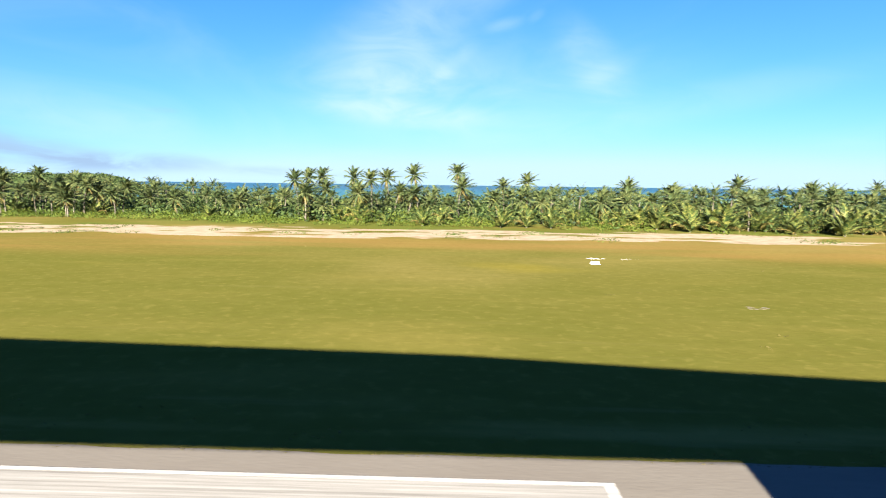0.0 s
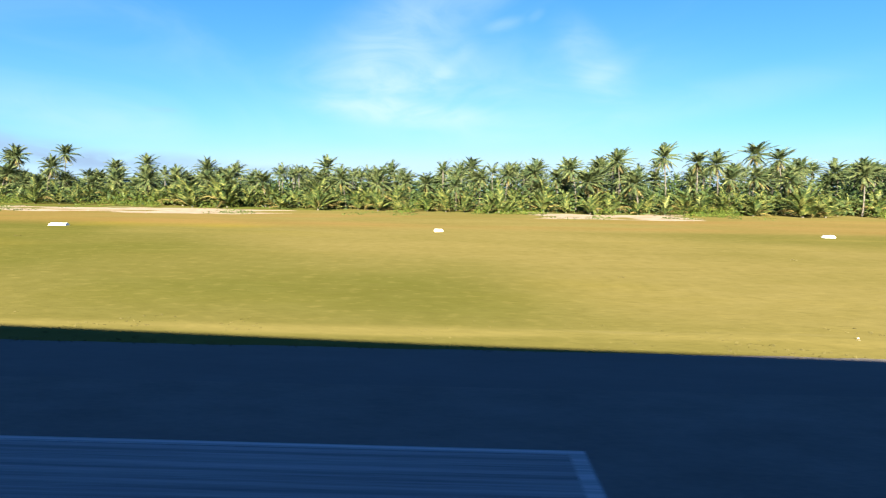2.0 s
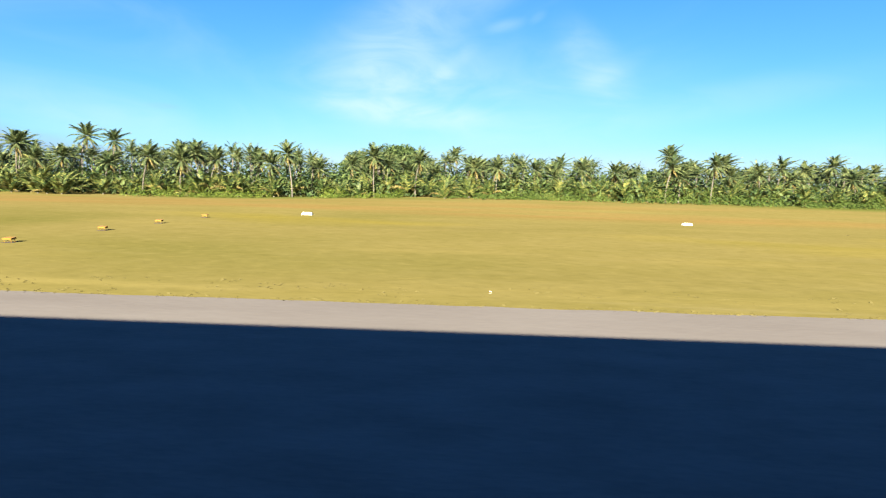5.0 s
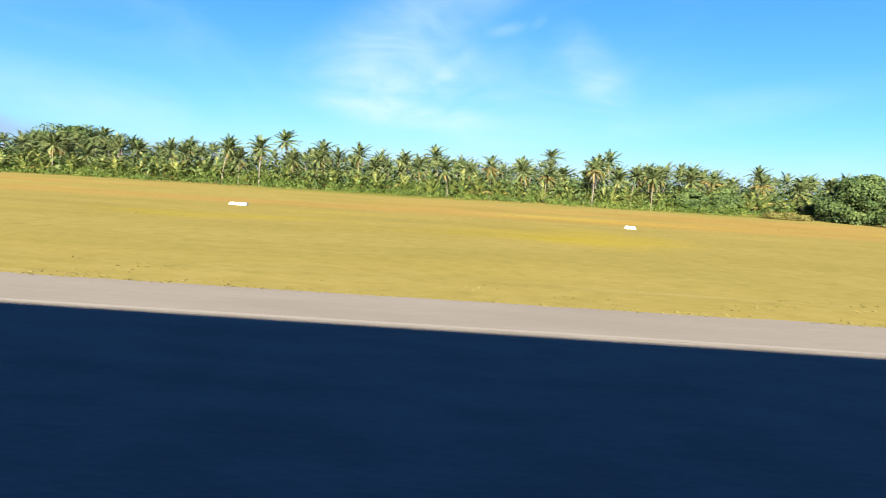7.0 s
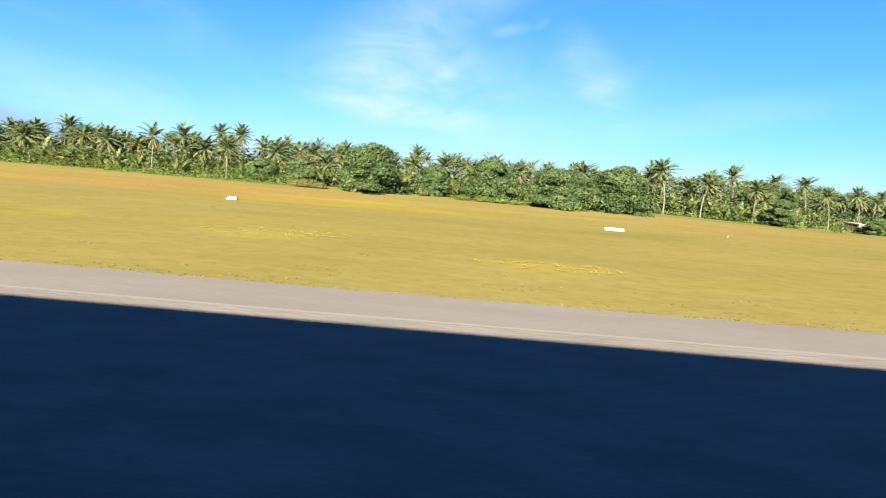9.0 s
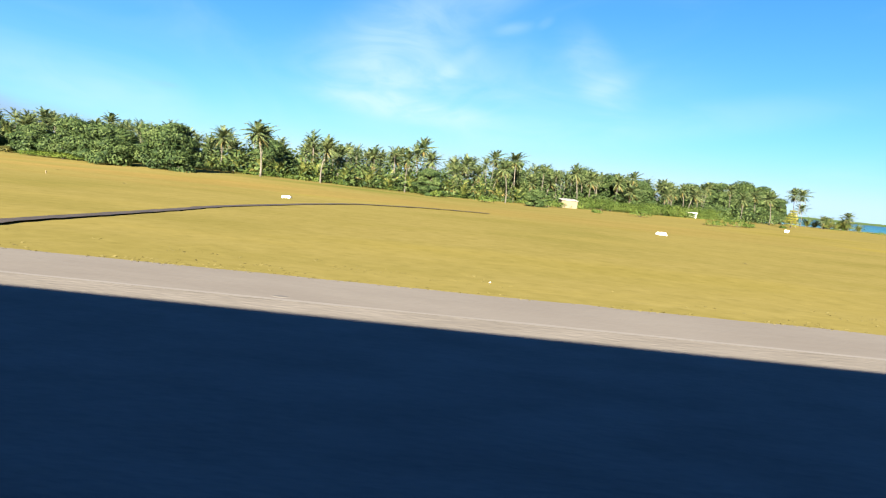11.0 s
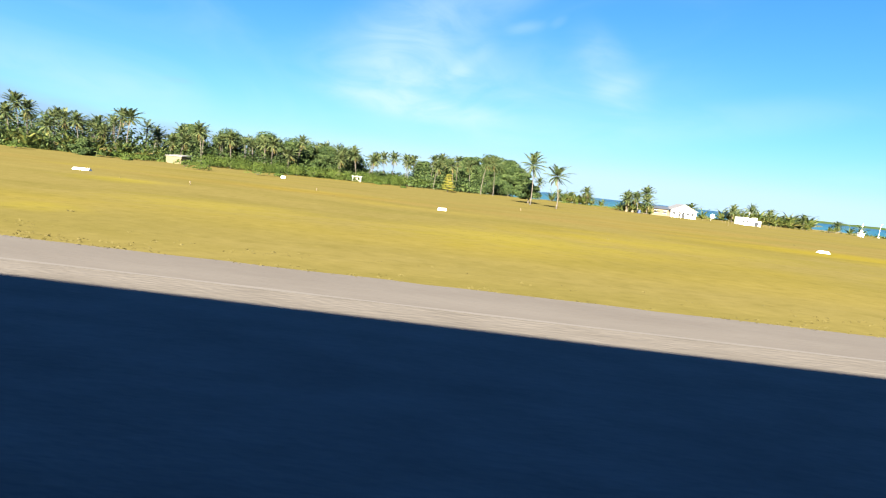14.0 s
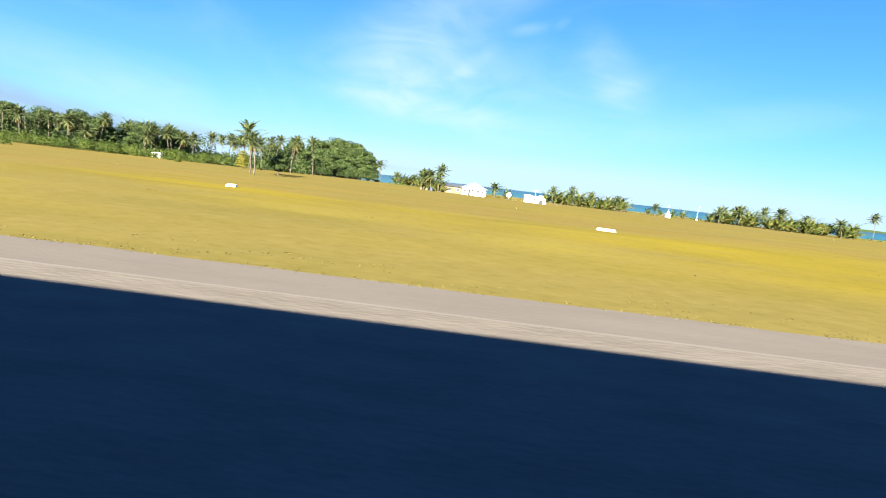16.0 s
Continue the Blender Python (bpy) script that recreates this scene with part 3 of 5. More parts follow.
def young_palm(seed, length=2.9, fronds=16):
    """A stemless young palm, its fronds arching up from the ground."""
    rng = random.Random(seed)
    t = thing("young_palm", "stemless young coconut palm with arching yellow-green fronds", "palm tree", "young palms")
    s, old = Shape(), Shape()
    for k in range(fronds):
        u = (k + 0.5) / fronds
        frond(s, (rng.uniform(-0.15, 0.15), rng.uniform(-0.15, 0.15), 0.1), k * 2.39996 + rng.uniform(-0.3, 0.3), radians(88 - 58 * u + rng.uniform(-9, 9)), length * rng.uniform(0.6, 1.1), radians(rng.uniform(38, 85)), rng, 22, 0.46, 0.09, 0.3)
    part("crown", s, FROND_YOUNG, t, "arching yellow-green fronds")
    for k in range(2):
        frond(old, (0, 0, 0.3), k * 1.3 + rng.uniform(-0.4, 0.4), radians(rng.uniform(15, 45)), length * rng.uniform(0.5, 0.75), radians(rng.uniform(60, 90)), rng, 14, 0.5, 0.07, 0.6)
    part("dry_fronds", old, FROND_DRY, t, "golden-yellow drooping fronds")
    part("stem", Shape().tube([(0, 0, -0.2), (0, 0, 0.12), (0.02, 0, 0.25)], [0.13, 0.1, 0.04], 7), BARK, t)
    return t


def spread(ob, x, y, scale=1.0, tall=1.0, turn=None, rng=random):
    """A copy of a plant on the ground at (x, y)."""
    a = rng.uniform(-0.8, 0.8) if turn is None else turn
    tilt = Euler((radians(rng.uniform(-3, 3)), radians(rng.uniform(-3, 3)), a))
    return copy_thing(ob, Matrix.LocRotScale((x, y, rise(x, y)), tilt, (scale, scale, scale * tall)))


GROWTH = [(h, palm(h, 11 + k, lean=le, fronds=fr, dry=dr)) for k, (h, le, fr, dr) in enumerate(
    ((3.0, 0.3, 20, 3), (4.0, 0.8, 22, 5), (4.8, 0.4, 21, 6), (5.4, 1.3, 23, 4), (6.0, 0.4, 20, 6), (6.7, 1.2, 22, 5), (7.4, 0.6, 24, 4), (8.3, 1.5, 21, 5)))]
YOUNG = [young_palm(71 + k, le, fr) for k, (le, fr) in enumerate(((3.1, 13), (3.7, 15), (4.2, 16), (3.4, 11), (2.6, 14)))]


LONG_FROND_PALM = palm(6.4, 61, lean=0.9, fronds=17, length=3.0, dry=2, label="tall coconut palm with a thin trunk and long spreading fronds")
GOLDEN_PALMS = [palm(h, 63 + k, lean=le, fronds=6, dry=dr, droop=4, label="coconut palm with green top fronds over golden hanging ones") for k, (h, le, dr) in enumerate(((5.2, 0.3, 17), (5.6, 0.5, 13)))]


def plant(x, y, crown, rng, scale=None):
    """A palm whose crown stands at that height over the sea's level ground."""
    h = crown - float(np.interp(x, (20, 50, 100, 150), (0.3, 0.45, 0.45, 0.15))) - rise(x, y)
    near = sorted(GROWTH, key=lambda g: abs(g[0] - h))[: 2]
    base, ob = near[rng.randrange(2)] if abs(near[1][0] - h) < 1.0 else near[0]
    k = scale or rng.uniform(0.9, 1.12)
    return spread(ob, x, y, k, h / base / k, rng=rng)


# x, y and the height of the crown
EARLY = ((-126.0, 90, 7.3), (-122.0, 86, 6.5), (-118.6, 90, 7.5), (-114.0, 92, 6.4), (-111.0, 88, 6.2), (-107.5, 86, 5.9), (-103.0, 90, 5.4), (-67.8, 90.8, 7.7), (-67.7, 83.9, 7.3), (-66.1, 94.5, 7.9), (-58.9, 88.2, 7.7), (-55.1, 84.5, 7.4), (-53.3, 93.8, 7.8), (-47.2, 88.8, 8.4), (-39.9, 89.6, 8.9), (-31.4, 91.5, 6.4), (-25.8, 93.8, 7.3), (-11.7, 85.8, 6.2), (-4.2, 82.1, 5.6),
         (2.4, 97.6, 5.7), (9.2, 89.0, 6.9), (21.8, 86.4, 6.1), (30.5, 99.6, 6.2), (36.4, 82.7, 7.1), (45.2, 77.8, 6.2), (51.5, 72.9, 6.7), (52.5, 85.6, 7.0), (57.0, 80.6, 7.4), (58.2, 73.2, 8.0))
MIDDLE = ((65.1, 73.7, 8.7), (70.9, 76.5, 8.2), (72.8, 74.1, 7.8), (79.5, 77.6, 9.6), (85.0, 78.2, 8.9), (92.9, 84.8, 7.6), (93.3, 72.7, 6.4), (94.6, 81.0, 7.0), (98.8, 79.2, 7.4), (100.6, 75.0, 7.0), (105.9, 86.4, 7.3), (116.3, 72.2, 7.1), (126.9, 86.5, 6.8), (128.0, 75.5, 7.0),
          (134.5, 75.6, 6.5), (144.2, 78.7, 5.7), (159.6, 90.8, 6.9), (173.3, 76.4, 6.6), (179.0, 89.1, 9.0), (179.6, 75.1, 6.8), (187.2, 84.4, 7.5), (193.6, 81.8, 7.0), (200.6, 85.9, 6.7), (206.7, 86.1, 7.8), (209.8, 94.3, 6.3), (223.1, 97.3, 7.4))
LATE = ((231.8, 77.1, 7.0), (236.7, 86.0, 8.5), (237.4, 76.7, 6.0), (250.5, 100.7, 7.3), (267.2, 93.6, 8.0), (295.3, 81.1, 6.6), (301.4, 109.8, 8.3), (304.3, 75.2, 6.9), (305.6, 72.0, 7.3), (313.4, 76.4, 6.2),
        (321.9, 112.2, 8.0), (326.8, 98.7, 7.9), (328.8, 94.8, 8.8), (335.7, 97.1, 6.6), (342.2, 103.5, 8.8), (344.2, 90.5, 6.3), (346.8, 100.2, 8.6), (360.8, 103.8, 7.4), (377.0, 118.0, 8.1), (390.9, 150.8, 7.3), (395.2, 136.4, 7.0), (396.5, 144.0, 7.5))
SHORE = ((386.0, 124, 6.6), (389.5, 127, 7.2), (393.0, 131, 6.0), (401.0, 141, 7.2), (408.0, 145, 8.2), (409.5, 147, 8.8), (415.5, 144, 8.6), (419.5, 138, 7.4), (402.1, 135.6, 5.9), (403.2, 140.4, 7.2), (410.0, 128.0, 6.0), (415.0, 124.0, 6.6), (422.4, 125.0, 8.2), (426.0, 131.7, 8.4), (429.6, 85.0, 7.1), (433.0, 78.9, 5.5), (441.4, 150.0, 5.4), (461.0, 118.0, 5.0), (459.6, 117.0, 3.6), (457.8, 118.5, 3.6), (455.9, 150.0, 4.0), (475.5, 124, 2.4),
         (541.2, 132.0, 3.4), (550.5, 130.2, 4.4), (591.0, 150.0, 6.4))
rng = random.Random(5)
for grove in (EARLY, MIDDLE, LATE, SHORE):
    for x, y, crown in grove:
        if 420 < x < 442 and crown < 7.5:
            spread(LONG_FROND_PALM, x, y, 0.95, (crown - 0.3 - rise(x, y)) / 6.4 / 0.95, rng=rng)
        else:
            plant(x, y, crown, rng)
# a few whose lower fronds have turned gold
for k, (x, y, crown) in enumerate(((257.4, 76.9, 6.0), (229.9, 71.8, 6.5), (249.6, 79.4, 6.2), (251.8, 80.4, 6.0), (224.0, 77.5, 5.4))):
    spread(GOLDEN_PALMS[k % 2], x, y, 1.0, (crown - 0.2 - rise(x, y)) / (5.2, 5.6)[k % 2], rng=rng)
for k, (x, y) in enumerate(((215.5, 78.0), (242.5, 83.0))):
    GOLDEN_PALMS[k].matrix_basis = pose(x, y, rise(x, y))


# half-grown palms crowd round the feet of the tall ones by the shore
for x, y, crown in EARLY:
    if crown > 5.5:
        plant(x + rng.uniform(-2.2, 2.2), y - rng.uniform(1.5, 4.0), crown * rng.uniform(0.58, 0.74), rng, rng.uniform(1.05, 1.25))


def bounds(x):
    """Where the palm belt begins, seen from the runway."""
    line = ((-260, 84), (-100, 84), (-68, 79), (-30, 76), (5, 71), (30, 68), (62, 68), (110, 71), (180, 73), (235, 71), (246, 72), (300, 74), (318, 76), (334, 84), (350, 97), (372, 108), (400, 122), (440, 130))
    return float(np.interp(x, [a for a, b in line], [b for a, b in line]))


def canopy(x):
    line = ((-260, 4.8), (-100, 4.8), (-88, 3.2), (-72, 3.4), (-30, 4.1), (20, 4.7), (40, 5.7), (60, 6.2), (110, 6.0), (150, 5.4), (240, 5.6), (300, 5.7), (330, 6.3), (400, 6.6), (440, 6.6))
    return float(np.interp(x, [a for a, b in line], [b for a, b in line]))


# from x to x: how thick the bright shrubs grow before the palms
LUSH = ((-240, -66, 1.0), (-63, -34, 0.75), (-21, -11, 0.9), (66, 73.5, 1.0), (94, 112, 1.0), (120, 134, 0.9), (140, 402, 0.85))

# the rest of the belt's front rows
x = -150.0
while x < 398:
    y = bounds(x) + rng.uniform(3, 15)
    plant(x, y, canopy(x) * rng.uniform(0.72, 1.02) + rise(x, y) * 0.5, rng)
    x += rng.uniform(3.0, 5.2) * (1.5 if -90 < x < -72 else 1.0)
x = -146.0
while x < 340:
    if not 252 < x < 345 and (x > -30 or rng.random() < 0.45):
        y = bounds(x) + (rng.uniform(3.0, 5.5) if any(a < x < z for a, z, b in LUSH if b > 0.8) else rng.uniform(-1.6, 4.0))
        spread(YOUNG[rng.randrange(5)], x, y, rng.uniform(0.55, 1.25) * (1.15 if -40 < x < 112 else 1.0), rng.uniform(0.8, 1.15), rng.uniform(0, 6.28), rng)
    x += rng.uniform(1.2, 4.2) * (2.2 if x < -72 else 1.0) * (1.7 if x > 112 else 0.85)
# low palms on the shore by the houses
for x0, x1, y0, y1, tall, many in ((491, 511, 137, 133, 3.6, 22), (535, 568, 133, 127, 3.7, 36), (518, 526, 136, 138, 2.3, 4), (456.6, 462.3, 119, 117, 3.0, 9), (446, 457, 150, 149, 3.0, 14)):
    for k in range(many):
        u = (k + rng.uniform(-0.3, 0.3)) / max(1, many - 1)
        x, y = x0 + (x1 - x0) * u, y0 + (y1 - y0) * u + rng.uniform(-1.5, 3.5)
        if k % 6 == 1:
            plant(x, y, tall * rng.uniform(0.7, 1.0), rng, 0.8)
        else:
            spread(YOUNG[rng.randrange(3)], x, y, rng.uniform(0.9, 1.2) * tall / 3.0, rng=rng)
for x, y in ((478.5, 124), (529, 138), (450.5, 151), (453, 153.5), (456, 150.5), (458.5, 154), (461, 152)):
    spread(YOUNG[rng.randrange(3)], x, y, 0.8, rng=rng)
LONG_FROND_PALM.matrix_basis = pose(338.5, 104, 0)
for h, ob in GROWTH:
    ob.matrix_basis = pose(rng.uniform(120, 300), rng.uniform(92, 99), 0.9)
for ob in YOUNG:
    ob.matrix_basis = pose(rng.uniform(60, 240), rng.uniform(75, 77), rise(100, 76))


# ---- broad-leaved trees and shrubs ----
def leaves(s, c, radii, count, size, rng, low=-0.5):
    """Small leaves in a ragged shell round c."""
    r = np.random.RandomState(rng.randrange(1 << 30))
    a, z = r.uniform(0, 6.2832, count), r.uniform(low, 1.0, count)
    wide = np.where(z > 0, np.sqrt(np.maximum(0.0, 1 - z * z)), 1.0 - 0.25 * z * z)
    d = np.stack((wide * np.cos(a), wide * np.sin(a), z), 1)
    phase = r.uniform(0, 6.2832, 3)
    bulge = 1 + 0.09 * (np.sin(3.1 * d[:, 0] + phase[0]) + np.sin(3.7 * d[:, 1] + phase[1]) + np.sin(4.3 * d[:, 2] + phase[2]))
    p = np.array(c) + d * np.array(radii) * (r.uniform(0.72, 1.05, count) * bulge)[:, None]
    n = d + np.stack((r.uniform(-0.7, 0.7, count), r.uniform(-0.7, 0.7, count), r.uniform(-0.3, 0.9, count)), 1)
    n /= np.linalg.norm(n, axis=1)[:, None] + 1e-9
    u = np.cross(n, r.normal(size=(count, 3)))
    u /= np.linalg.norm(u, axis=1)[:, None] + 1e-9
    w = np.cross(n, u)
    q = (size * r.uniform(0.6, 1.3, count))[:, None]
    k = len(s.v)
    s.v += np.stack((p - u * q, p + w * q * 0.5, p + u * q, p - w * q * 0.5), 1).reshape(-1, 3).tolist()
    s.f += (k + np.arange(4 * count).reshape(-1, 4)).tolist()


def broad_tree(height, wide, seed, label, material=LEAF, lobes=13, count=640, size=0.29, clear=False):
    rng = random.Random(seed)
    t = thing("broad_leaved_tree", label, "tree")
    fork = height * (0.38 if clear else 0.25)
    wood = Shape().tube([(0, 0, -0.3), (0.05, 0, fork * 0.5), (0.1, 0.05, fork)], [0.05 * height, 0.035 * height, 0.03 * height], 8)
    crown = Shape()
    base = 0.34 if clear else 0.05
    for k in range(lobes):
        a = k * 2.4 + rng.uniform(-0.4, 0.4)
        v = (k + 0.5) / lobes
        # layers of spreading boughs: wide below, drawn in towards the top
        z = height * (base + (0.93 - base) * v ** 0.9)
        reach = wide * 0.85 * math.sqrt(max(0.03, 1 - v ** 1.7)) * rng.uniform(0.62, 1.08) * (rng.random() ** 0.35)
        c = Vector((reach * math.cos(a), reach * math.sin(a), z + rng.uniform(-0.1, 0.1) * height))
        wood.tube([(0.1, 0.05, min(fork, c.z) * 0.9), c * 0.55 + Vector((0, 0, fork * 0.35)), c], [0.018 * height, 0.011 * height, 0.005 * height], 5)
        r = wide * rng.uniform(0.20, 0.40)
        leaves(crown, c, (r * 1.15, r * 1.15, min(r * 0.55, height * 0.18)), count, size, rng, -0.8)
    part("trunk", wood, BARK, t, "forking grey-brown trunk", True)
    part("crown", crown, material, t, "uneven crown of small leaves")
    return t


def bush(wide, height, seed, material=LEAF_MID, count=260, label="low rounded green shrub on the dry grass"):
    rng = random.Random(seed)
    t = thing("shrub", label, "shrub", "shrubs on the grass")
    s, w = Shape(), Shape()
    for k in range(4):
        a = k * 1.7 + rng.uniform(0, 1)
        c = (wide * 0.4 * math.cos(a), wide * 0.4 * math.sin(a), height * 0.45)
        leaves(s, c, (wide * 0.6, wide * 0.6, height * 0.55), count // 4, 0.17 if count < 600 else 0.115, rng)
        w.tube([(0, 0, -0.1), (c[0] * 0.7, c[1] * 0.7, height * 0.5)], [0.04, 0.02], 5)
    part("stems", w, BARK, t)
    part("foliage", s, material, t)
    return t


SPREADING = "dense dark-green spreading tree with a rounded crown"
for x, y, h, w, seed in ((263.5, 65.5, 6.3, 5.0, 1), (280, 70, 5.4, 4.3, 2), (288.5, 64.5, 5.0, 4.4, 3), (296.5, 64.8, 5.9, 4.6, 4), (271.5, 72.5, 3.9, 3.2, 5), (251, 76, 3.6, 3.3, 6), (245.5, 75, 3.3, 3.0, 7), (119.5, 106, 8.8, 5.2, 8), (129, 104.5, 10.2, 8.0, 9),
                         (419.5, 160, 11.3, 6.8, 10), (426.5, 157, 11.7, 6.8, 11), (432.5, 156, 10.4, 5.8, 12), (436.8, 155, 7.8, 4.0, 13), (411, 160, 9.6, 5.6, 14), (376, 132, 7.8, 6.5, 15), (386, 134, 7.6, 5.6, 16), (303, 84, 5.5, 4.4, 17), (404.5, 158, 8.6, 4.6, 18), (348, 122, 9.2, 5.6, 19), (357, 124, 8.8, 5.2, 20), (367, 124, 9.0, 5.6, 24), (374, 122, 8.2, 4.8, 25), (382, 126, 7.4, 4.6, 26)):
    t = broad_tree(h, w, seed, SPREADING, lobes=56 if h > 9 else 44, count=560 if h > 9 else 620, size=0.24 if h > 9 else 0.162)
    t.matrix_basis = pose(x, y, rise(x, y), 0, 0, seed * 47)
for x, y, h, w, seed in ((330.2, 82.4, 4.9, 2.6, 21), (349.0, 86, 3.2, 2.1, 23), (430.6, 95.5, 4.0, 3.0, 22)):
    t = broad_tree(h, w, seed, "small dense dark-green tree standing alone on the grass", lobes=26, count=560, size=0.13, clear=x > 400)
    t.matrix_basis = pose(x, y, rise(x, y) - 0.2, 0, 0, seed * 31)


def tiered_tree(x, y, height, wide, seed):
    """A small upright tree with its foliage in ragged tiers."""
    rng = random.Random(seed)
    t = thing("golden_tree", "small golden-green tiered tree before the dark woods", "tree")
    wood, crown = Shape().tube([(0, 0, -0.2), (0.03, 0, height * 0.5), (0, 0.04, height * 0.95)], [0.12, 0.08, 0.03], 7), Shape()
    for tier in range(7):
        u = (tier + 0.4) / 7
        r = wide * (1.0 - 0.72 * u) * (0.75 if tier == 0 else 1.0)
        for k in range(6):
            a = k * 1.047 + tier * 0.6 + rng.uniform(-0.3, 0.3)
            c = Vector((0.62 * r * math.cos(a), 0.62 * r * math.sin(a), height * (0.12 + 0.85 * u) + rng.uniform(-0.12, 0.12)))
            wood.tube([(0, 0, c.z - 0.1), c], [0.035, 0.015], 5)
            leaves(crown, c, (0.5 * r + 0.1, 0.5 * r + 0.1, 0.2), 60, 0.13, rng, -0.6)
    part("trunk", wood, BARK, t, "slim grey-brown trunk", True)
    part("crown", crown, LEAF_GOLD, t, "ragged tiers of golden-green leaves")
    t.matrix_basis = pose(x, y, 0)


tiered_tree(414.2, 115, 4.3, 1.7, 31)
for k, (x, y, w, h) in enumerate(((375.5, 76.2, 1.9, 0.95), (367.6, 86, 2.1, 1.3), (382.5, 82, 2.3, 1.4), (385.6, 84, 1.0, 0.8), (359.0, 83, 0.9, 0.6), (349.1, 87, 1.0, 0.6), (340, 82, 1.5, 1.1), (352.6, 92, 1.7, 1.5), (350.6, 91, 1.3, 1.2), (354.8, 93.5, 1.5, 1.1), (405, 104, 0.7, 0.6), (331.5, 80.5, 1.2, 1.0), (398, 112, 1.0, 0.6))):
    bush(w, h, 60 + k).matrix_basis = pose(x, y, rise(x, y))


for k, (x, y, w, h) in enumerate(((276.0, 66.2, 1.3, 0.7), (278.6, 66.0, 1.4, 0.8), (281.0, 65.8, 1.4, 0.8), (283.2, 65.6, 1.1, 0.6))):
    bush(w, h, 140 + k, LEAF_LIGHT, 620, "low yellow-green shrub at the foot of the dark trees").matrix_basis = pose(x, y, rise(x, y))
for k, (x, y, w, h) in enumerate(((253.0, 66.8, 1.3, 1.0), (254.8, 66.2, 1.3, 1.1), (256.6, 66.0, 1.0, 0.8), (270.5, 68.5, 0.8, 0.9))):
    bush(w, h, 150 + k, LEAF_OCHRE, 900, "golden-yellow shrub at the foot of the dark trees").matrix_basis = pose(x, y, rise(x, y))
# the brighter hedge before the woods
hedge = random.Random(77)
for k in range(4, 28):
    x = 352 + 2.5 * k + hedge.uniform(-0.6, 0.6)
    y = float(np.interp(x, (352, 360, 372, 382, 392, 403, 422), (103, 104, 106, 111.5, 119.5, 128, 146))) + hedge.uniform(-0.8, 0.8)
    bush(hedge.uniform(1.8, 2.5), hedge.uniform(2.0, 2.8), 90 + k, count=1700, label="mid-green leafy shrub in the hedge before the woods").matrix_basis = pose(x, y, rise(x, y))


for k in range(12):
    x = 412 + 2.4 * k + hedge.uniform(-0.7, 0.7)
    bush(hedge.uniform(1.8, 2.4), hedge.uniform(2.2, 3.4), 170 + k, LEAF, 1500, "dark-green shrub under the spreading trees").matrix_basis = pose(x, 149 + hedge.uniform(-1.5, 1.5), rise(x, 149))


def clump(s, x, y, wide, tall, count, size, rng):
    leaves(s, (x, y, rise(x, y) + tall * 0.25), (wide, wide, tall * 0.8), count, size, rng, -0.3)


def undergrowth():
    """Light green shore shrubs before and among the palms, and the darker mass behind them."""
    rng = random.Random(17)
    s, hedge_row, back = Shape(), Shape(), Shape()
    x = -240.0
    while x < 402:
        deep = 4 if x > -66 else 9
        for row in range(deep):
            y = bounds(x) - 1.8 + row * 2.2 + rng.uniform(-1.0, 1.0) + (5.0 if 299 < x < 350 else 0.0)
            if 255 < x < 300 and row < 2 and (x < 259 or rng.random() < 0.6):
                continue
            patch = 0.5 + wobble(x * 0.05, y * 0.06, 2.0)
            lush = next((b for a, z, b in LUSH if a < x < z), 0.12)
            if rng.random() > lush * (1.0 if row < 2 else 0.7):
                continue
            tall = (0.75 + 0.45 * row if x > -66 else 0.7 + 0.13 * row) * rng.uniform(0.7, 1.25) * (0.8 + 0.5 * patch)
            clump(s if x < 138 else hedge_row, x + rng.uniform(-0.8, 0.8), y, rng.uniform(1.0, 1.7), min(2.2, tall * (1.3 if x > 345 else 1.15)), 150, 0.12, rng)
        x += 1.9
    x = -240.0
    while x < 424:
        low_gap = 0.5 if 387 < x < 403 else 1.0
        for row in range(6):
            y = bounds(x) + 6 + row * 5.0 + rng.uniform(-2, 2)
            clump(back, x, y, rng.uniform(1.8, 2.6), rng.uniform(2.0, 3.2), 34, 0.31, rng)
            clump(back, x, y, rng.uniform(1.8, 2.8), (canopy(x) - 0.3) * rng.uniform(0.75, 1.1) * (0.72 + 0.07 * row) * low_gap + rise(x, y) * 0.2, 70, 0.32, rng)
        for row in (30, 36):
            y = bounds(x) + row + rng.uniform(-2, 2)
            clump(back, x, y, rng.uniform(2.2, 3.2), (canopy(x) + 0.2) * low_gap * rng.uniform(0.85, 1.15), 110, 0.46, rng)
        x += 2.2
    tagged(part("undergrowth", s, LEAF_LIGHT), "low light-green shore shrubs along the foot of the palms", "shrubs", kind="stuff")
    tagged(part("hedge_shrubs", hedge_row, LEAF_MID), "low mid-green shrubs along the foot of the palms", "shrubs", kind="stuff")
    tagged(part("woods", back, LEAF), "dark green thicket behind the front row of palms", "woods", kind="stuff")
    low = Shape()
    for k in range(120):
        x = rng.uniform(446, 600)
        clump(low, x, rng.uniform(134, 146), rng.uniform(0.8, 1.5), rng.uniform(0.4, 0.9), 36, 0.18, rng)
    tagged(part("shore_scrub", low, LEAF_MID), "low green scrub along the shore", "shrubs", kind="stuff")


undergrowth()


def crowd(s, models, x, y, z, turn, scale):
    """One of the model crowns, turned and scaled, into the crowd."""
    v, f = models
    a, k = math.cos(turn) * scale, math.sin(turn) * scale
    m = np.array(((a, k, 0), (-k, a, 0), (0, 0, scale)))
    b = len(s.v)
    s.v += (v @ m + np.array((x, y, z))).tolist()
    s.f += [tuple(b + i for i in face) for face in f]


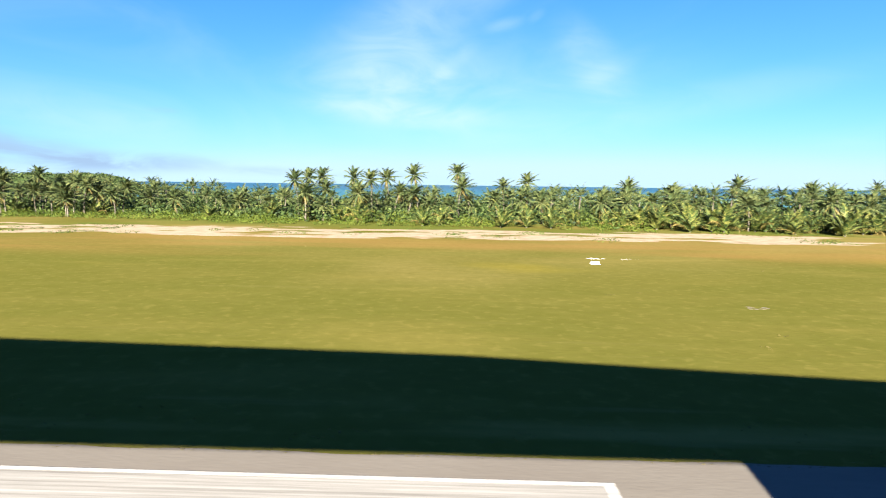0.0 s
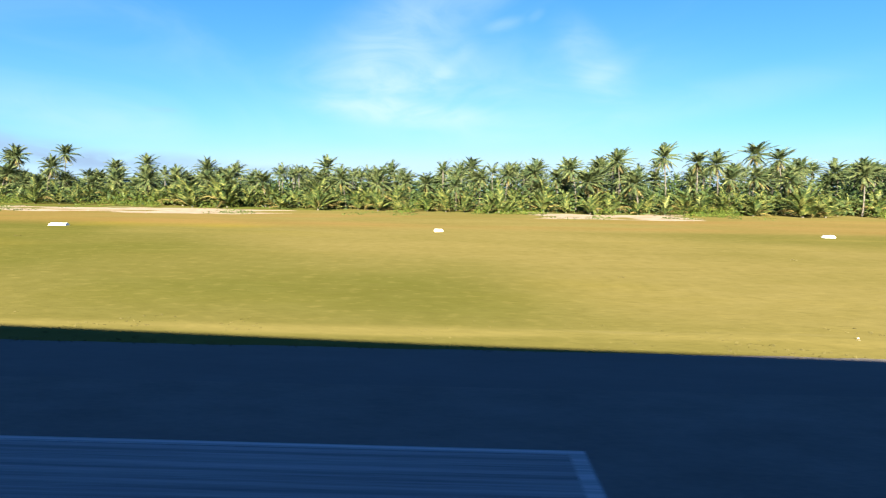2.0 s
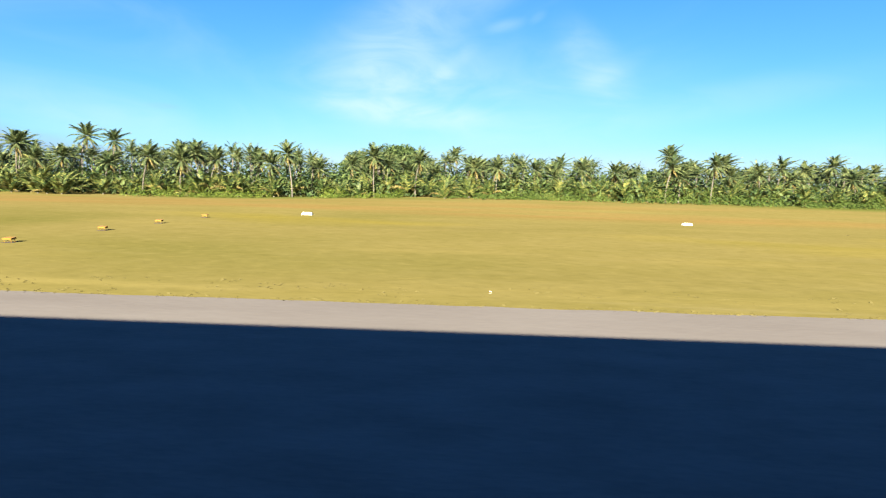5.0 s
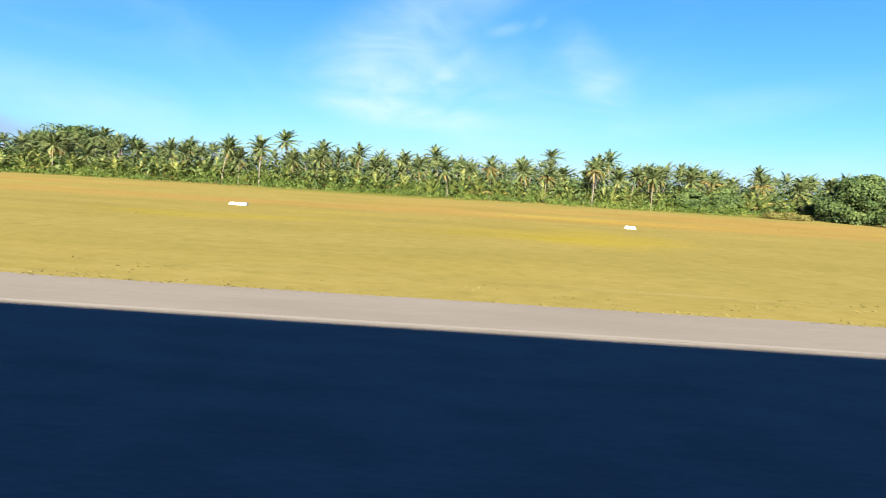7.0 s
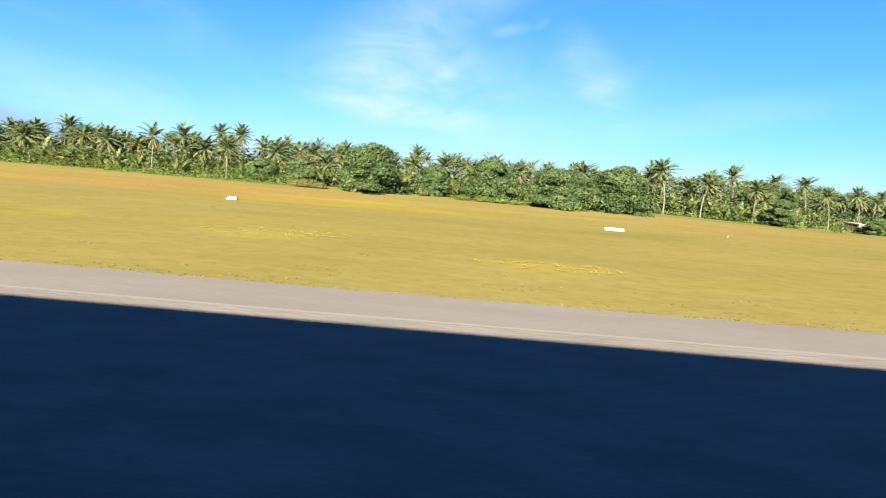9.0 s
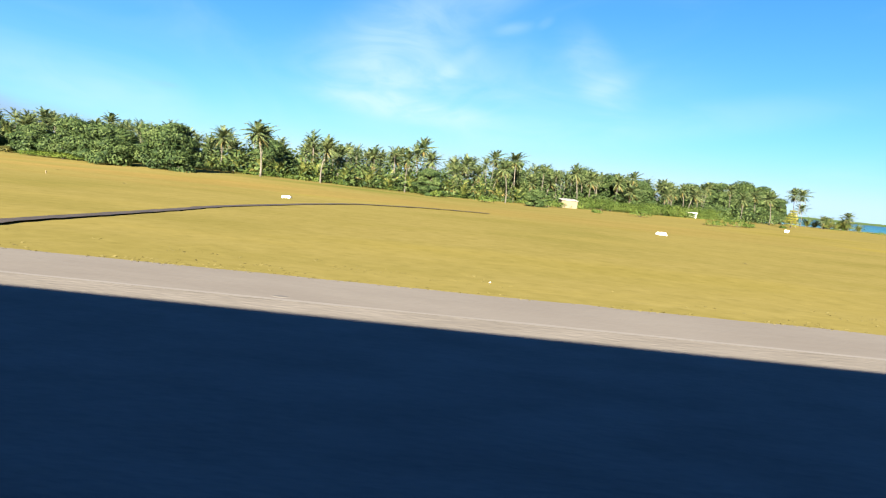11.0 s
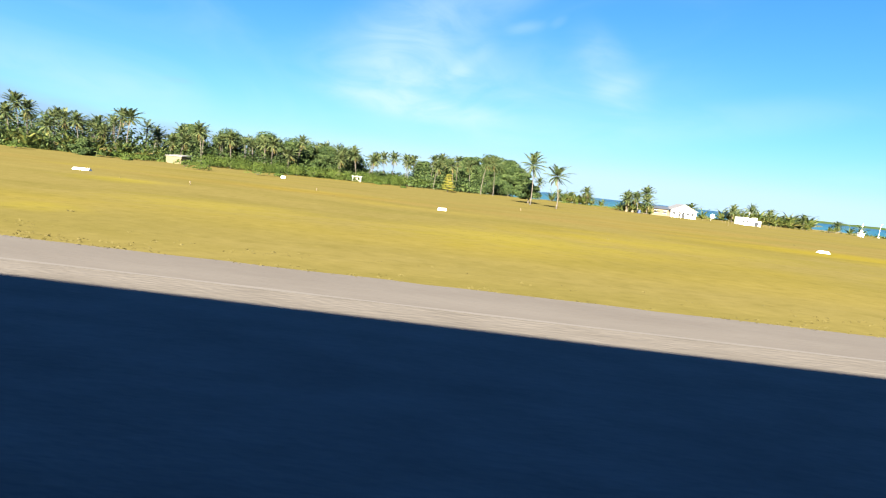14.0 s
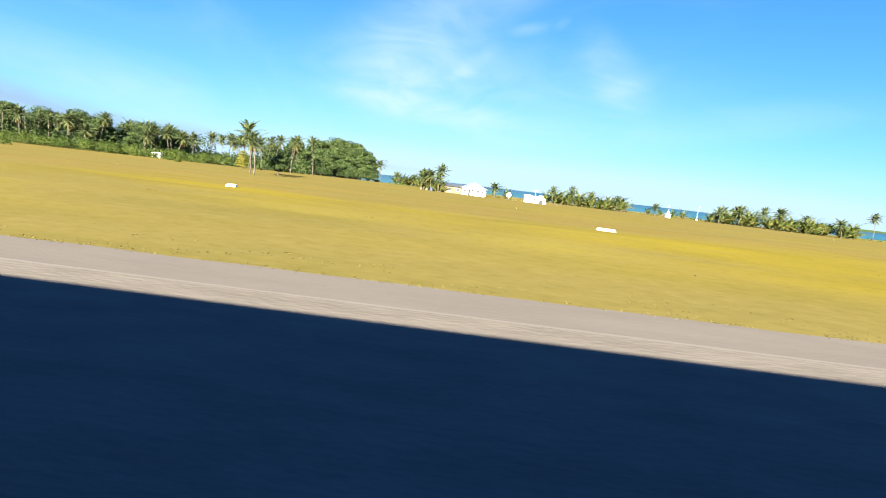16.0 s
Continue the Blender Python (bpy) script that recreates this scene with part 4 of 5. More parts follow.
def far_palms():
    """The rows behind, too many to tell apart."""
    rng = random.Random(23)
    models = []
    for k in range(14):
        c = Shape()
        for j in range(20):
            frond(c, (0, 0, 0), j * 2.4 + rng.uniform(-0.3, 0.3), radians(82 - 112 * j / 20 + rng.uniform(-8, 8)), rng.uniform(1.8, 2.4), radians(rng.uniform(30, 70)), rng, 11, 0.52, 0.09)
        models.append((np.array([tuple(p) for p in c.v]), c.f))
    s, wood = Shape(), Shape()
    for k in range(460):
        x = rng.uniform(-235, 386)
        y = bounds(x) + rng.uniform(10, 34)
        h = canopy(x) * rng.uniform(0.85, 1.2) + rise(x, y) * 0.5
        top = Vector((x + rng.uniform(-0.5, 0.5), y, h))
        wood.tube([(x, y, rise(x, y) - 0.2), ((x + top.x) / 2, y, h * 0.5), top], [0.15, 0.11, 0.1], 5)
        crowd(s, models[rng.randrange(14)], top.x, top.y, top.z, rng.uniform(-0.8, 0.8), rng.uniform(0.88, 1.12))
    t = tagged(part("distant_palms", s, FROND), "crowded coconut palms deeper in the grove", "palm trees", kind="stuff")
    part("trunks", wood, BARK, t)


far_palms()


def palm_thicket():
    """Young palms crowded under the tall ones."""
    rng = random.Random(37)
    models, dry = [], []
    for k in range(12):
        c, d = Shape(), Shape()
        for j in range(10):
            frond(c, (0, 0, 0), j * 2.4 + rng.uniform(-0.3, 0.3), radians(87 - 46 * j / 10 + rng.uniform(-6, 6)), 3.2 * rng.uniform(0.75, 1.1), radians(rng.uniform(40, 85)), rng, 15, 0.48, 0.1)
        for j in range(3):
            frond(d, (0, 0, 0.3), rng.uniform(0, 6.28), radians(rng.uniform(15, 45)), 2.4, radians(80), rng, 9, 0.5, 0.12, 0.8)
        models.append((np.array([tuple(p) for p in c.v]), c.f))
        dry.append((np.array([tuple(p) for p in d.v]), d.f))
    s, old = Shape(), Shape()
    x = -150.0
    while x < 352:
        for row in (3.5, 6.5):
            if x < -30 and rng.random() < 0.7:
                continue
            y = bounds(x) + row + rng.uniform(-1.5, 1.5)
            size, turn, base = rng.uniform(0.8, 1.2), rng.uniform(0, 6.28), rise(x, y) + rng.uniform(0.1, 0.9)
            k = rng.randrange(12)
            crowd(s, models[k], x, y, base, turn, size)
            if rng.random() < 0.3:
                crowd(old, dry[k], x, y, base, turn, size)
        x += rng.uniform(2.6, 4.2) * (2.4 if x < -72 else 1.0)
    t = tagged(part("palm_thicket", s, FROND_YOUNG), "crowded young palms under the tall coconut palms", "palm trees", kind="stuff")
    part("dry_fronds", old, FROND_DRY, t, "yellow-brown drooping fronds")


palm_thicket()


def headland():
    """The wooded point across the bay, and a thread of land on the horizon."""
    rng = random.Random(29)
    land, woods = Shape(), Shape()
    xs = np.linspace(-900, -236, 60)
    for x in xs:
        h = 11.5 * step(-x, 243, 275) + 1.2 * wobble(x * 0.03, 5)
        land.v += [(-40.3 + (x + 40.3) * y / 318, y, z) for y, z in ((318, -1.6), (340, h * 0.8 - 0.4), (420, h - 0.5), (520, -1.6))]
    land.f = [(4 * i + k, 4 * i + 4 + k, 4 * i + 5 + k, 4 * i + 1 + k) for i in range(len(xs) - 1) for k in range(3)]
    ob = tagged(part("headland", land, LEAF), "low wooded headland across the water", "headland", kind="structure")
    for k in range(900):
        x = -246 - 420 * rng.random() ** 1.3
        h = 11.5 * step(-x, 243, 275)
        y = rng.uniform(318, 360)
        leaves(woods, (-40.3 + (x + 40.3) * y / 318, y, h * 0.8 * step(y, 316, 342) + 0.4), (4, 4, rng.uniform(1.2, 2.4)), 44, 0.55, rng, -0.2)
    tagged(part("headland_woods", woods, LEAF), "distant green trees on the headland", "woods", kind="stuff")
    isle = Shape()
    xs = np.linspace(1750, 3900, 50)
    for x in xs:
        isle.v += [(x, 2300, -1.4), (x, 2330, 9 * step(x, 1750, 2000) * (1 + 0.35 * wobble(x * 0.02, 1))), (x, 2420, -1.4)]
    isle.f = [(3 * i + k, 3 * i + 3 + k, 3 * i + 4 + k, 3 * i + 1 + k) for i in range(len(xs) - 1) for k in range(2)]
    tagged(part("far_island", isle, LEAF), "thin dark island on the horizon", "island", kind="structure")


headland()


# ---- things on the airfield ----
def marker(x, y, long):
    """A white gable marker lying on the grass."""
    long *= 0.86
    t = thing("strip_marker", "white gable marker lying on the dry grass" if long < 1.2 else "long white gable marker lying on the dry grass", "runway marker", "runway strip markers")
    w, h = 0.27, 0.2
    s = Shape().add([(-long / 2, -w, -0.02), (long / 2, -w, -0.02), (long / 2, w, -0.02), (-long / 2, w, -0.02), (-long / 2 + 0.05, -0.1, h), (long / 2 - 0.05, -0.1, h), (long / 2 - 0.05, 0.1, h), (-long / 2 + 0.05, 0.1, h)],
                    [(0, 1, 5, 4), (2, 3, 7, 6), (4, 5, 6, 7), (1, 2, 6, 5), (3, 0, 4, 7), (3, 2, 1, 0)])
    part("cover", s, WHITE, t)
    part("ridge_cap", Shape().box(-long / 2 + 0.06, -0.07, h - 0.012, long / 2 - 0.06, 0.07, h + 0.012), WHITE, t, "white folded ridge strip")
    t.matrix_basis = pose(x, y, rise(x, y))


for x, y, long in ((-28.5, 40.9, 0.9), (-0.4, 40.5, 1.75), (32.2, 40.2, 0.9), (64.0, 40.0, 1.0), (96.1, 39.9, 0.9), (128.3, 40.4, 1.0), (160.0, 40.6, 0.9), (191.5, 41.0, 1.75), (224.4, 40.7, 0.95), (256.2, 40.5, 0.95), (288.1, 40.4, 1.8), (320.2, 41.0, 0.9), (352.2, 41.2, 0.95), (384.4, 41.2, 1.75),
                   (416.0, 41.1, 0.9), (447.9, 40.8, 1.0), (479.8, 40.8, 1.8), (511.8, 40.8, 0.9)):
    marker(x, y, long)


def edge_light(x):
    t = thing("runway_edge_light", "small white runway edge light on a short stake in the grass", "runway light", "runway edge lights")
    part("base", Shape().tube([(0, 0, -0.05), (0, 0, 0.03)], [0.10, 0.09], 10), CONCRETE, t, "round concrete pad")
    part("stake", Shape().tube([(0, 0, 0.03), (0, 0, 0.16)], [0.025, 0.02], 8), YELLOW, t, "yellow stake")
    part("lens", Shape().ball((0, 0, 0.20), 0.065, 1.2), WHITE, t, "white glass dome", True)
    t.matrix_basis = Matrix.LocRotScale((x, 12.65, 0), None, (0.22, 0.22, 0.24))


for x in (-4.5, 44.3, 92.9, 141.7, 190.4, 238.8, 287.1, 335.4, 383.6, 431.6, 479.8, 528.0):
    edge_light(x)


def papi(y):
    """A yellow light box on thin legs."""
    t = thing("approach_light_box", "yellow approach light box on thin legs in the grass", "runway light", "row of light boxes")
    s = Shape().add([(-0.34, -0.22, 0.24), (0.34, -0.22, 0.24), (0.34, 0.22, 0.24), (-0.34, 0.22, 0.24), (-0.36, -0.24, 0.36), (0.36, -0.24, 0.36), (0.36, 0.24, 0.42), (-0.36, 0.24, 0.42)],
                    [(0, 3, 2, 1), (4, 5, 6, 7), (0, 1, 5, 4), (1, 2, 6, 5), (2, 3, 7, 6), (3, 0, 4, 7)])
    part("housing", s, YELLOW, t)
    part("front_glass", Shape().box(-0.362, -0.15, 0.26, -0.352, 0.15, 0.34), DARK, t, "dark glass front")
    for a in (-0.28, 0.28):
        for b in (-0.17, 0.17):
            part("leg", Shape().tube([(a, b, 0.0), (a, b, 0.26)], [0.018, 0.018], 6), YELLOW, t)
    part("slab", Shape().box(-0.45, -0.32, -0.05, 0.45, 0.32, 0.03), SOIL, t, "dark earth-stained slab")
    t.matrix_basis = Matrix.LocRotScale((122.5, y, 0), None, (0.52, 0.52, 0.54))


for y in (34.8, 29.3, 24.5, 19.2):
    papi(y)


def rubble(x, y, wide, deep, count, seed, label, stone=CORAL):
    """Scattered flat pieces of pale coral and broken concrete."""
    rng = random.Random(seed)
    t = thing("rubble_patch", label, "rubble", "bare patches")
    for k in range(count):
        a, r = rng.uniform(0, 6.28), math.sqrt(rng.random())
        px, py, q = wide * r * math.cos(a), deep * r * math.sin(a), rng.uniform(0.06, 0.22)
        pts = [(px + q * rng.uniform(0.7, 1.2) * math.cos(b), py + q * 0.7 * rng.uniform(0.7, 1.2) * math.sin(b)) for b in np.linspace(0, 5.2, 6)]
        s = Shape().add([(u, v, -0.02) for u, v in pts] + [(px + (u - px) * 0.85, py + (v - py) * 0.85, rng.uniform(0.008, 0.02)) for u, v in pts],
                        [tuple(range(6, 12)), *[(i, (i + 1) % 6, 6 + (i + 1) % 6, 6 + i) for i in range(6)]])
        part("stone", s, stone, t)
    t.matrix_basis = pose(x, y, rise(x, y))


rubble(431.8, 12.9, 0.75, 0.3, 28, 1, "pale broken concrete lying in the grass edge")
rubble(240.1, 12.9, 0.6, 0.3, 22, 2, "pale stones lying in the grass edge")
rubble(-27.6, 44.0, 0.9, 0.35, 30, 3, "pale coral rubble lying in the grass", CONCRETE)
rubble(-24.2, 43.8, 1.2, 0.35, 34, 4, "pale coral rubble lying in the grass", CONCRETE)
rubble(-23.7, 26.5, 0.8, 0.3, 9, 5, "pale coral rubble lying in the grass")
rubble(106.9, 12.4, 0.3, 0.12, 5, 6, "pale stones lying in the grass edge")


def ribbon(points, half, z, seed, ragged):
    """A ragged flat strip along a curve."""
    s = Shape()
    path = []
    for (x0, y0), (x1, y1) in zip(points, points[1:]):
        for k in range(14):
            u = k / 14
            path.append(Vector((x0 + (x1 - x0) * u, y0 + (y1 - y0) * u, 0)))
    path.append(Vector((*points[-1], 0)))
    for _ in range(8):
        path = [path[0]] + [(a + 2 * b + c) / 4 for a, b, c in zip(path, path[1:], path[2:])] + [path[-1]]
    for k, p in enumerate(path):
        way = (path[min(k + 1, len(path) - 1)] - path[max(k - 1, 0)]).normalized()
        side = Vector((-way.y, way.x, 0))
        for sign in (-1, 1):
            w = half * max(0.12, 1 + ragged * wobble(k * 0.45, sign * 4, seed))
            q = p + side * sign * w
            s.v.append((q.x, q.y, z + rise(q.x, q.y)))
    s.f = [(2 * k, 2 * k + 1, 2 * k + 3, 2 * k + 2) for k in range(len(path) - 1)]
    return s


tagged(part("dug_trench", ribbon(((338, 47.2), (332, 46.0), (326, 41.5), (323.6, 35.5), (321.2, 27.0), (320.9, 22), (320.3, 16.6), (320.0, 11.3)), 0.34, 0.06, 3, 0.6), SOIL), "dark freshly dug soil of a curving cable trench across the grass", "trench", kind="structure")
tagged(part("runway_crack", ribbon(((374.9, 11.2), (374.6, 8.3), (374.9, 5.0), (374.6, 1.0), (374.8, -4), (374.7, -13)), 0.028, 0.027, 7, 3.5), CRACK), "dark tarred crack across the runway", "crack", kind="structure")



def tar_patch(x, y, wide, deep, seed):
    """A small ragged patch of fresh tar."""
    rng = random.Random(seed)
    ring = [(x + wide * rng.uniform(0.6, 1.1) * math.cos(a), y + deep * rng.uniform(0.6, 1.1) * math.sin(a)) for a in np.linspace(0, 5.9, 13)]
    s = Shape().add([(px, py, 0.016) for px, py in ring] + [(x + (px - x) * 0.85, y + (py - y) * 0.85, 0.03) for px, py in ring],
                    [tuple(range(13, 26)), *[(i, (i + 1) % 13, 13 + (i + 1) % 13, 13 + i) for i in range(13)]])
    tagged(part("tar_patch", s, CRACK), "small dark tar patch on the grey runway", "patch", "tar patches", "structure")


for k, (x, y, wide, deep) in enumerate(((248.2, 8.3, 0.16, 0.1), (240.2, 8.0, 0.3, 0.08), (289.5, 9.6, 0.14, 0.08), (331.0, 9.2, 0.2, 0.09), (402.5, 9.0, 0.12, 0.08), (446.0, 9.4, 0.18, 0.1))):
    tar_patch(x, y, wide, deep, 200 + k)


# ---- huts and houses ----
def hut(x, y, w, d, h, turn, label, walls, door):
    t = thing("hut", label, "hut")
    part("walls", Shape().box(-w / 2, -d / 2, -0.1, w / 2, d / 2, h), walls, t)
    part("roof", Shape().add([(-w / 2 - 0.15, -d / 2 - 0.2, h), (w / 2 + 0.15, -d / 2 - 0.2, h), (w / 2 + 0.15, d / 2 + 0.2, h + 0.28), (-w / 2 - 0.15, d / 2 + 0.2, h + 0.28), (-w / 2 - 0.15, -d / 2 - 0.2, h + 0.08), (w / 2 + 0.15, -d / 2 - 0.2, h + 0.08), (w / 2 + 0.15, d / 2 + 0.2, h + 0.36), (-w / 2 - 0.15, d / 2 + 0.2, h + 0.36)],
                             [(0, 3, 2, 1), (4, 5, 6, 7), (0, 1, 5, 4), (1, 2, 6, 5), (2, 3, 7, 6), (3, 0, 4, 7)]), ROOF, t, "shallow pale roof slab")
    d_ob = part("door", Shape().box(-w / 2 - 0.03, -0.35, 0.0, -w / 2 + 0.004, 0.35, 1.05), door, t, "red-brown door")
    part("handle", Shape().box(-w / 2 - 0.06, 0.22, 0.5, -w / 2 - 0.03, 0.27, 0.6), STEEL, d_ob)
    part("window", Shape().box(-w / 2 - 0.02, -d * 0.4, h * 0.5, -w / 2 + 0.004, -d * 0.22, h * 0.8), DARK, t, "small dark window")
    t.matrix_basis = pose(x, y, rise(x, y), 0, 0, turn)


hut(358.0, 100.2, 3.2, 3.6, 1.5, 0, "cream hut with a red-brown door and pale roof", TAN, RED)


def shelter(x, y):
    t = thing("open_shelter", "small white open-sided shelter at the edge of the woods", "shelter")
    for a in (-0.95, 0.95):
        for b in (-0.4, 0.4):
            part("post", Shape().box(a - 0.06, b - 0.06, -0.1, a + 0.06, b + 0.06, 1.2), WHITE, t)
    part("roof", Shape().box(-1.15, -0.6, 1.2, 1.15, 0.6, 1.36), WHITE, t)
    part("bench", Shape().box(-0.8, 0.1, 0.32, 0.8, 0.42, 0.4), CREAM, t)
    part("back_panel", Shape().box(-0.89, 0.42, 0.1, 0.1, 0.47, 1.0), CREAM, t)
    t.matrix_basis = pose(391.9, y, 0)


shelter(391.9, 117.3)


def sign_board(x, y):
    t = thing("white_board", "low white board on posts standing in the grass", "board")
    part("panel", Shape().box(-0.5, -0.03, 0.08, 0.5, 0.03, 0.55), WHITE, t)
    for a in (-0.3, 0.3):
        part("post", Shape().box(a - 0.04, 0.03, -0.1, a + 0.04, 0.1, 0.5), STEEL, t)
    t.matrix_basis = Matrix.LocRotScale((x, y, 0), None, (0.75, 0.8, 0.8))


sign_board(388.3, 78.4)


def window_at(t, a, y, z0, z1, half=0.32):
    win = part("window", Shape().box(a - half, y - 0.03, z0, a + half, y + 0.004, z1), DARK, t, "dark window")
    part("sill", Shape().box(a - half - 0.06, y - 0.09, z0 - 0.06, a + half + 0.06, y - 0.004, z0), WHITE, win)
    part("lintel", Shape().box(a - half - 0.05, y - 0.05, z1, a + half + 0.05, y - 0.004, z1 + 0.05), WHITE, win)


def gable_house(x, y, w, d, h, peak, turn, label):
    """A house whose gable looks over the airfield, its porch's shade a dark panel on the front."""
    t = thing("house", label, "house", "houses on the shore")
    s = Shape().add([(-w / 2, -d / 2, -0.2), (w / 2, -d / 2, -0.2), (w / 2, d / 2, -0.2), (-w / 2, d / 2, -0.2), (-w / 2, -d / 2, h), (w / 2, -d / 2, h), (w / 2, d / 2, h), (-w / 2, d / 2, h), (0, -d / 2, peak), (0, d / 2, peak)],
                    [(0, 1, 5, 8, 4), (1, 2, 6, 5), (2, 3, 7, 9, 6), (3, 0, 4, 7), (3, 2, 1, 0)])
    part("wall", s, WHITE, t)
    e = 0.3
    r = Shape()
    for sign in (-1, 1):
        r.add([(sign * (w / 2 + e), -d / 2 - e, h - 0.15), (0, -d / 2 - e, peak + 0.03), (0, d / 2 + e, peak + 0.03), (sign * (w / 2 + e), d / 2 + e, h - 0.15), (sign * (w / 2 + e), -d / 2 - e, h - 0.03), (0, -d / 2 - e, peak + 0.16), (0, d / 2 + e, peak + 0.16), (sign * (w / 2 + e), d / 2 + e, h - 0.03)],
              [(0, 1, 2, 3), (7, 6, 5, 4), (0, 4, 5, 1), (1, 5, 6, 2), (2, 6, 7, 3), (3, 7, 4, 0)])
    part("roof", r, ROOF, t, "pale sheet-metal gable roof")
    # a flat dark panel on the wall stands for the shade inside the porch
    part("porch", Shape().box(-w * 0.24, -d / 2 - 0.04, 0.0, w * 0.02, -d / 2 + 0.004, h * 0.72), DARK, t, "dark panel painted as the shade in the porch")
    for a in (-w * 0.25, -w * 0.11, w * 0.03):
        part("pillar", Shape().box(a - 0.09, -d / 2 - 0.5, -0.1, a + 0.09, -d / 2 - 0.32, h * 0.76), WHITE, t)
    part("porch_roof", Shape().box(-w * 0.29, -d / 2 - 0.62, h * 0.76, w * 0.07, -d / 2 - 0.003, h * 0.84), WHITE, t)
    for a in (-w * 0.37, w * 0.17, w * 0.36):
        window_at(t, a, -d / 2, h * 0.40, h * 0.74)
    part("door", Shape().box(-w * 0.13, -d / 2 - 0.055, 0, -w * 0.06, -d / 2 - 0.041, h * 0.66), CREAM, t, "pale door")
    t.matrix_basis = pose(x, y, 0, 0, 0, turn)


def long_house(x, y, w, d, h, turn, label, roof):
    """A low house with its ridge along the front."""
    t = thing("house", label, "house", "houses on the shore")
    part("wall", Shape().box(-w / 2, -d / 2, -0.2, w / 2, d / 2, h), TAN, t)
    part("roof", Shape().add([(-w / 2 - 0.25, -d / 2 - 0.35, h), (w / 2 + 0.25, -d / 2 - 0.35, h), (w / 2 + 0.25, d / 2 + 0.35, h), (-w / 2 - 0.25, d / 2 + 0.35, h), (-w / 2 - 0.1, 0, h + 0.62), (w / 2 + 0.1, 0, h + 0.62)],
                             [(0, 1, 5, 4), (2, 3, 4, 5), (1, 2, 5), (3, 0, 4), (3, 2, 1, 0)]), roof, t, "blue-grey sheet roof")
    n = max(2, int(w / 1.6))
    for k in range(n):
        window_at(t, -w / 2 + w * (k + 0.5) / n, -d / 2, h * 0.35, h * 0.75, 0.36)
    t.matrix_basis = pose(x, y, 0, 0, 0, turn)


def block_house(x, y, label):
    """A small flat-topped block of uneven height."""
    t = thing("house", label, "house", "houses on the shore")
    part("wall", Shape().box(-2.3, -1.3, -0.2, 0.6, 1.3, 1.45).box(0.6, -1.2, -0.2, 2.4, 1.1, 1.2), WHITE, t)
    part("parapet", Shape().box(-2.36, -1.36, 1.45, -0.9, 1.3, 1.75).box(-0.9, -1.33, 1.45, 0.62, 1.3, 1.6), WHITE, t)
    part("water_tank", Shape().tube([(1.5, 0, 1.2), (1.5, 0, 1.85)], [0.55, 0.55], 12), WHITE, t, "white round water tank")
    # doorway shade put on the wall as a thin dark panel
    part("porch", Shape().box(0.9, -1.23, 0, 1.7, -1.196, 0.9), DARK, t, "dark panel painted as the shade in the doorway")
    for a in (-1.8, -1.0, -0.2):
        window_at(t, a, -1.3, 0.6, 1.1, 0.22)
    part("aerial", Shape().tube([(0.1, 0, 1.6), (0.1, 0, 3.1)], [0.03, 0.02], 6).box(-0.5, -0.015, 2.9, 0.7, 0.015, 2.94).box(-0.3, -0.015, 2.65, 0.5, 0.015, 2.69), STEEL, t, "thin television aerial")
    t.matrix_basis = pose(x, y, 0, 0, 0, 3)


SLATE = surface("blue_grey_roof", [(0.040, 0.046, 0.054), (0.058, 0.065, 0.074)], 1.5, rough=0.5)
gable_house(470.1, 118.2, 5.7, 5.0, 1.75, 3.0, -4, "white gable-fronted house with a dark porch on the shore")
long_house(464.2, 119.3, 6.2, 4.4, 1.6, -4, "low sand-coloured house with a blue-grey roof behind the shore palms", SLATE)
block_house(484.2, 114.5, "white flat-topped block house with a water tank and aerial")


def fence(x0, x1, y, seed):
    t = thing("picket_fence", "low pale picket fence round the shore houses", "fence", "fences by the shore")
    k = x0
    while k < x1:
        part("picket", Shape().box(k - 0.02, y - 0.02, -0.05, k + 0.02, y + 0.02, 0.55), TAN, t)
        k += 0.7
    for z in (0.48,):
        part("rail", Shape().box(x0, y + 0.022, z, x1, y + 0.05, z + 0.02), TAN, t)


fence(477.6, 481.6, 112.8, 1)
fence(486.9, 490.4, 112.8, 3)
fence(507.6, 519.0, 126.0, 2)


def mast(x, y):
    t = thing("radio_hut", "small white equipment hut with a lattice mast and dish", "hut")
    part("body", Shape().box(-0.8, -0.7, -0.1, 0.8, 0.7, 0.95), WHITE, t)
    part("roof", Shape().box(-0.9, -0.8, 0.95, 0.9, 0.8, 1.05), WHITE, t)
    part("turret", Shape().box(-0.35, -0.3, 1.05, 0.35, 0.3, 1.7, 0.08), WHITE, t)
    part("mast", Shape().tube([(0, 0, 1.7), (0, 0, 3.6)], [0.05, 0.03], 6), STEEL, t, "thin steel mast")
    part("antenna", Shape().box(-0.22, -0.02, 2.6, 0.22, 0.02, 3.2), WHITE, t, "white panel antenna")
    part("door", Shape().box(-0.3, -0.73, 0, 0.1, -0.698, 0.8), CREAM, t)
    t.matrix_basis = Matrix.LocRotScale((x, y, 0), None, (0.66, 0.66, 1.0))


mast(520.6, 127.5)


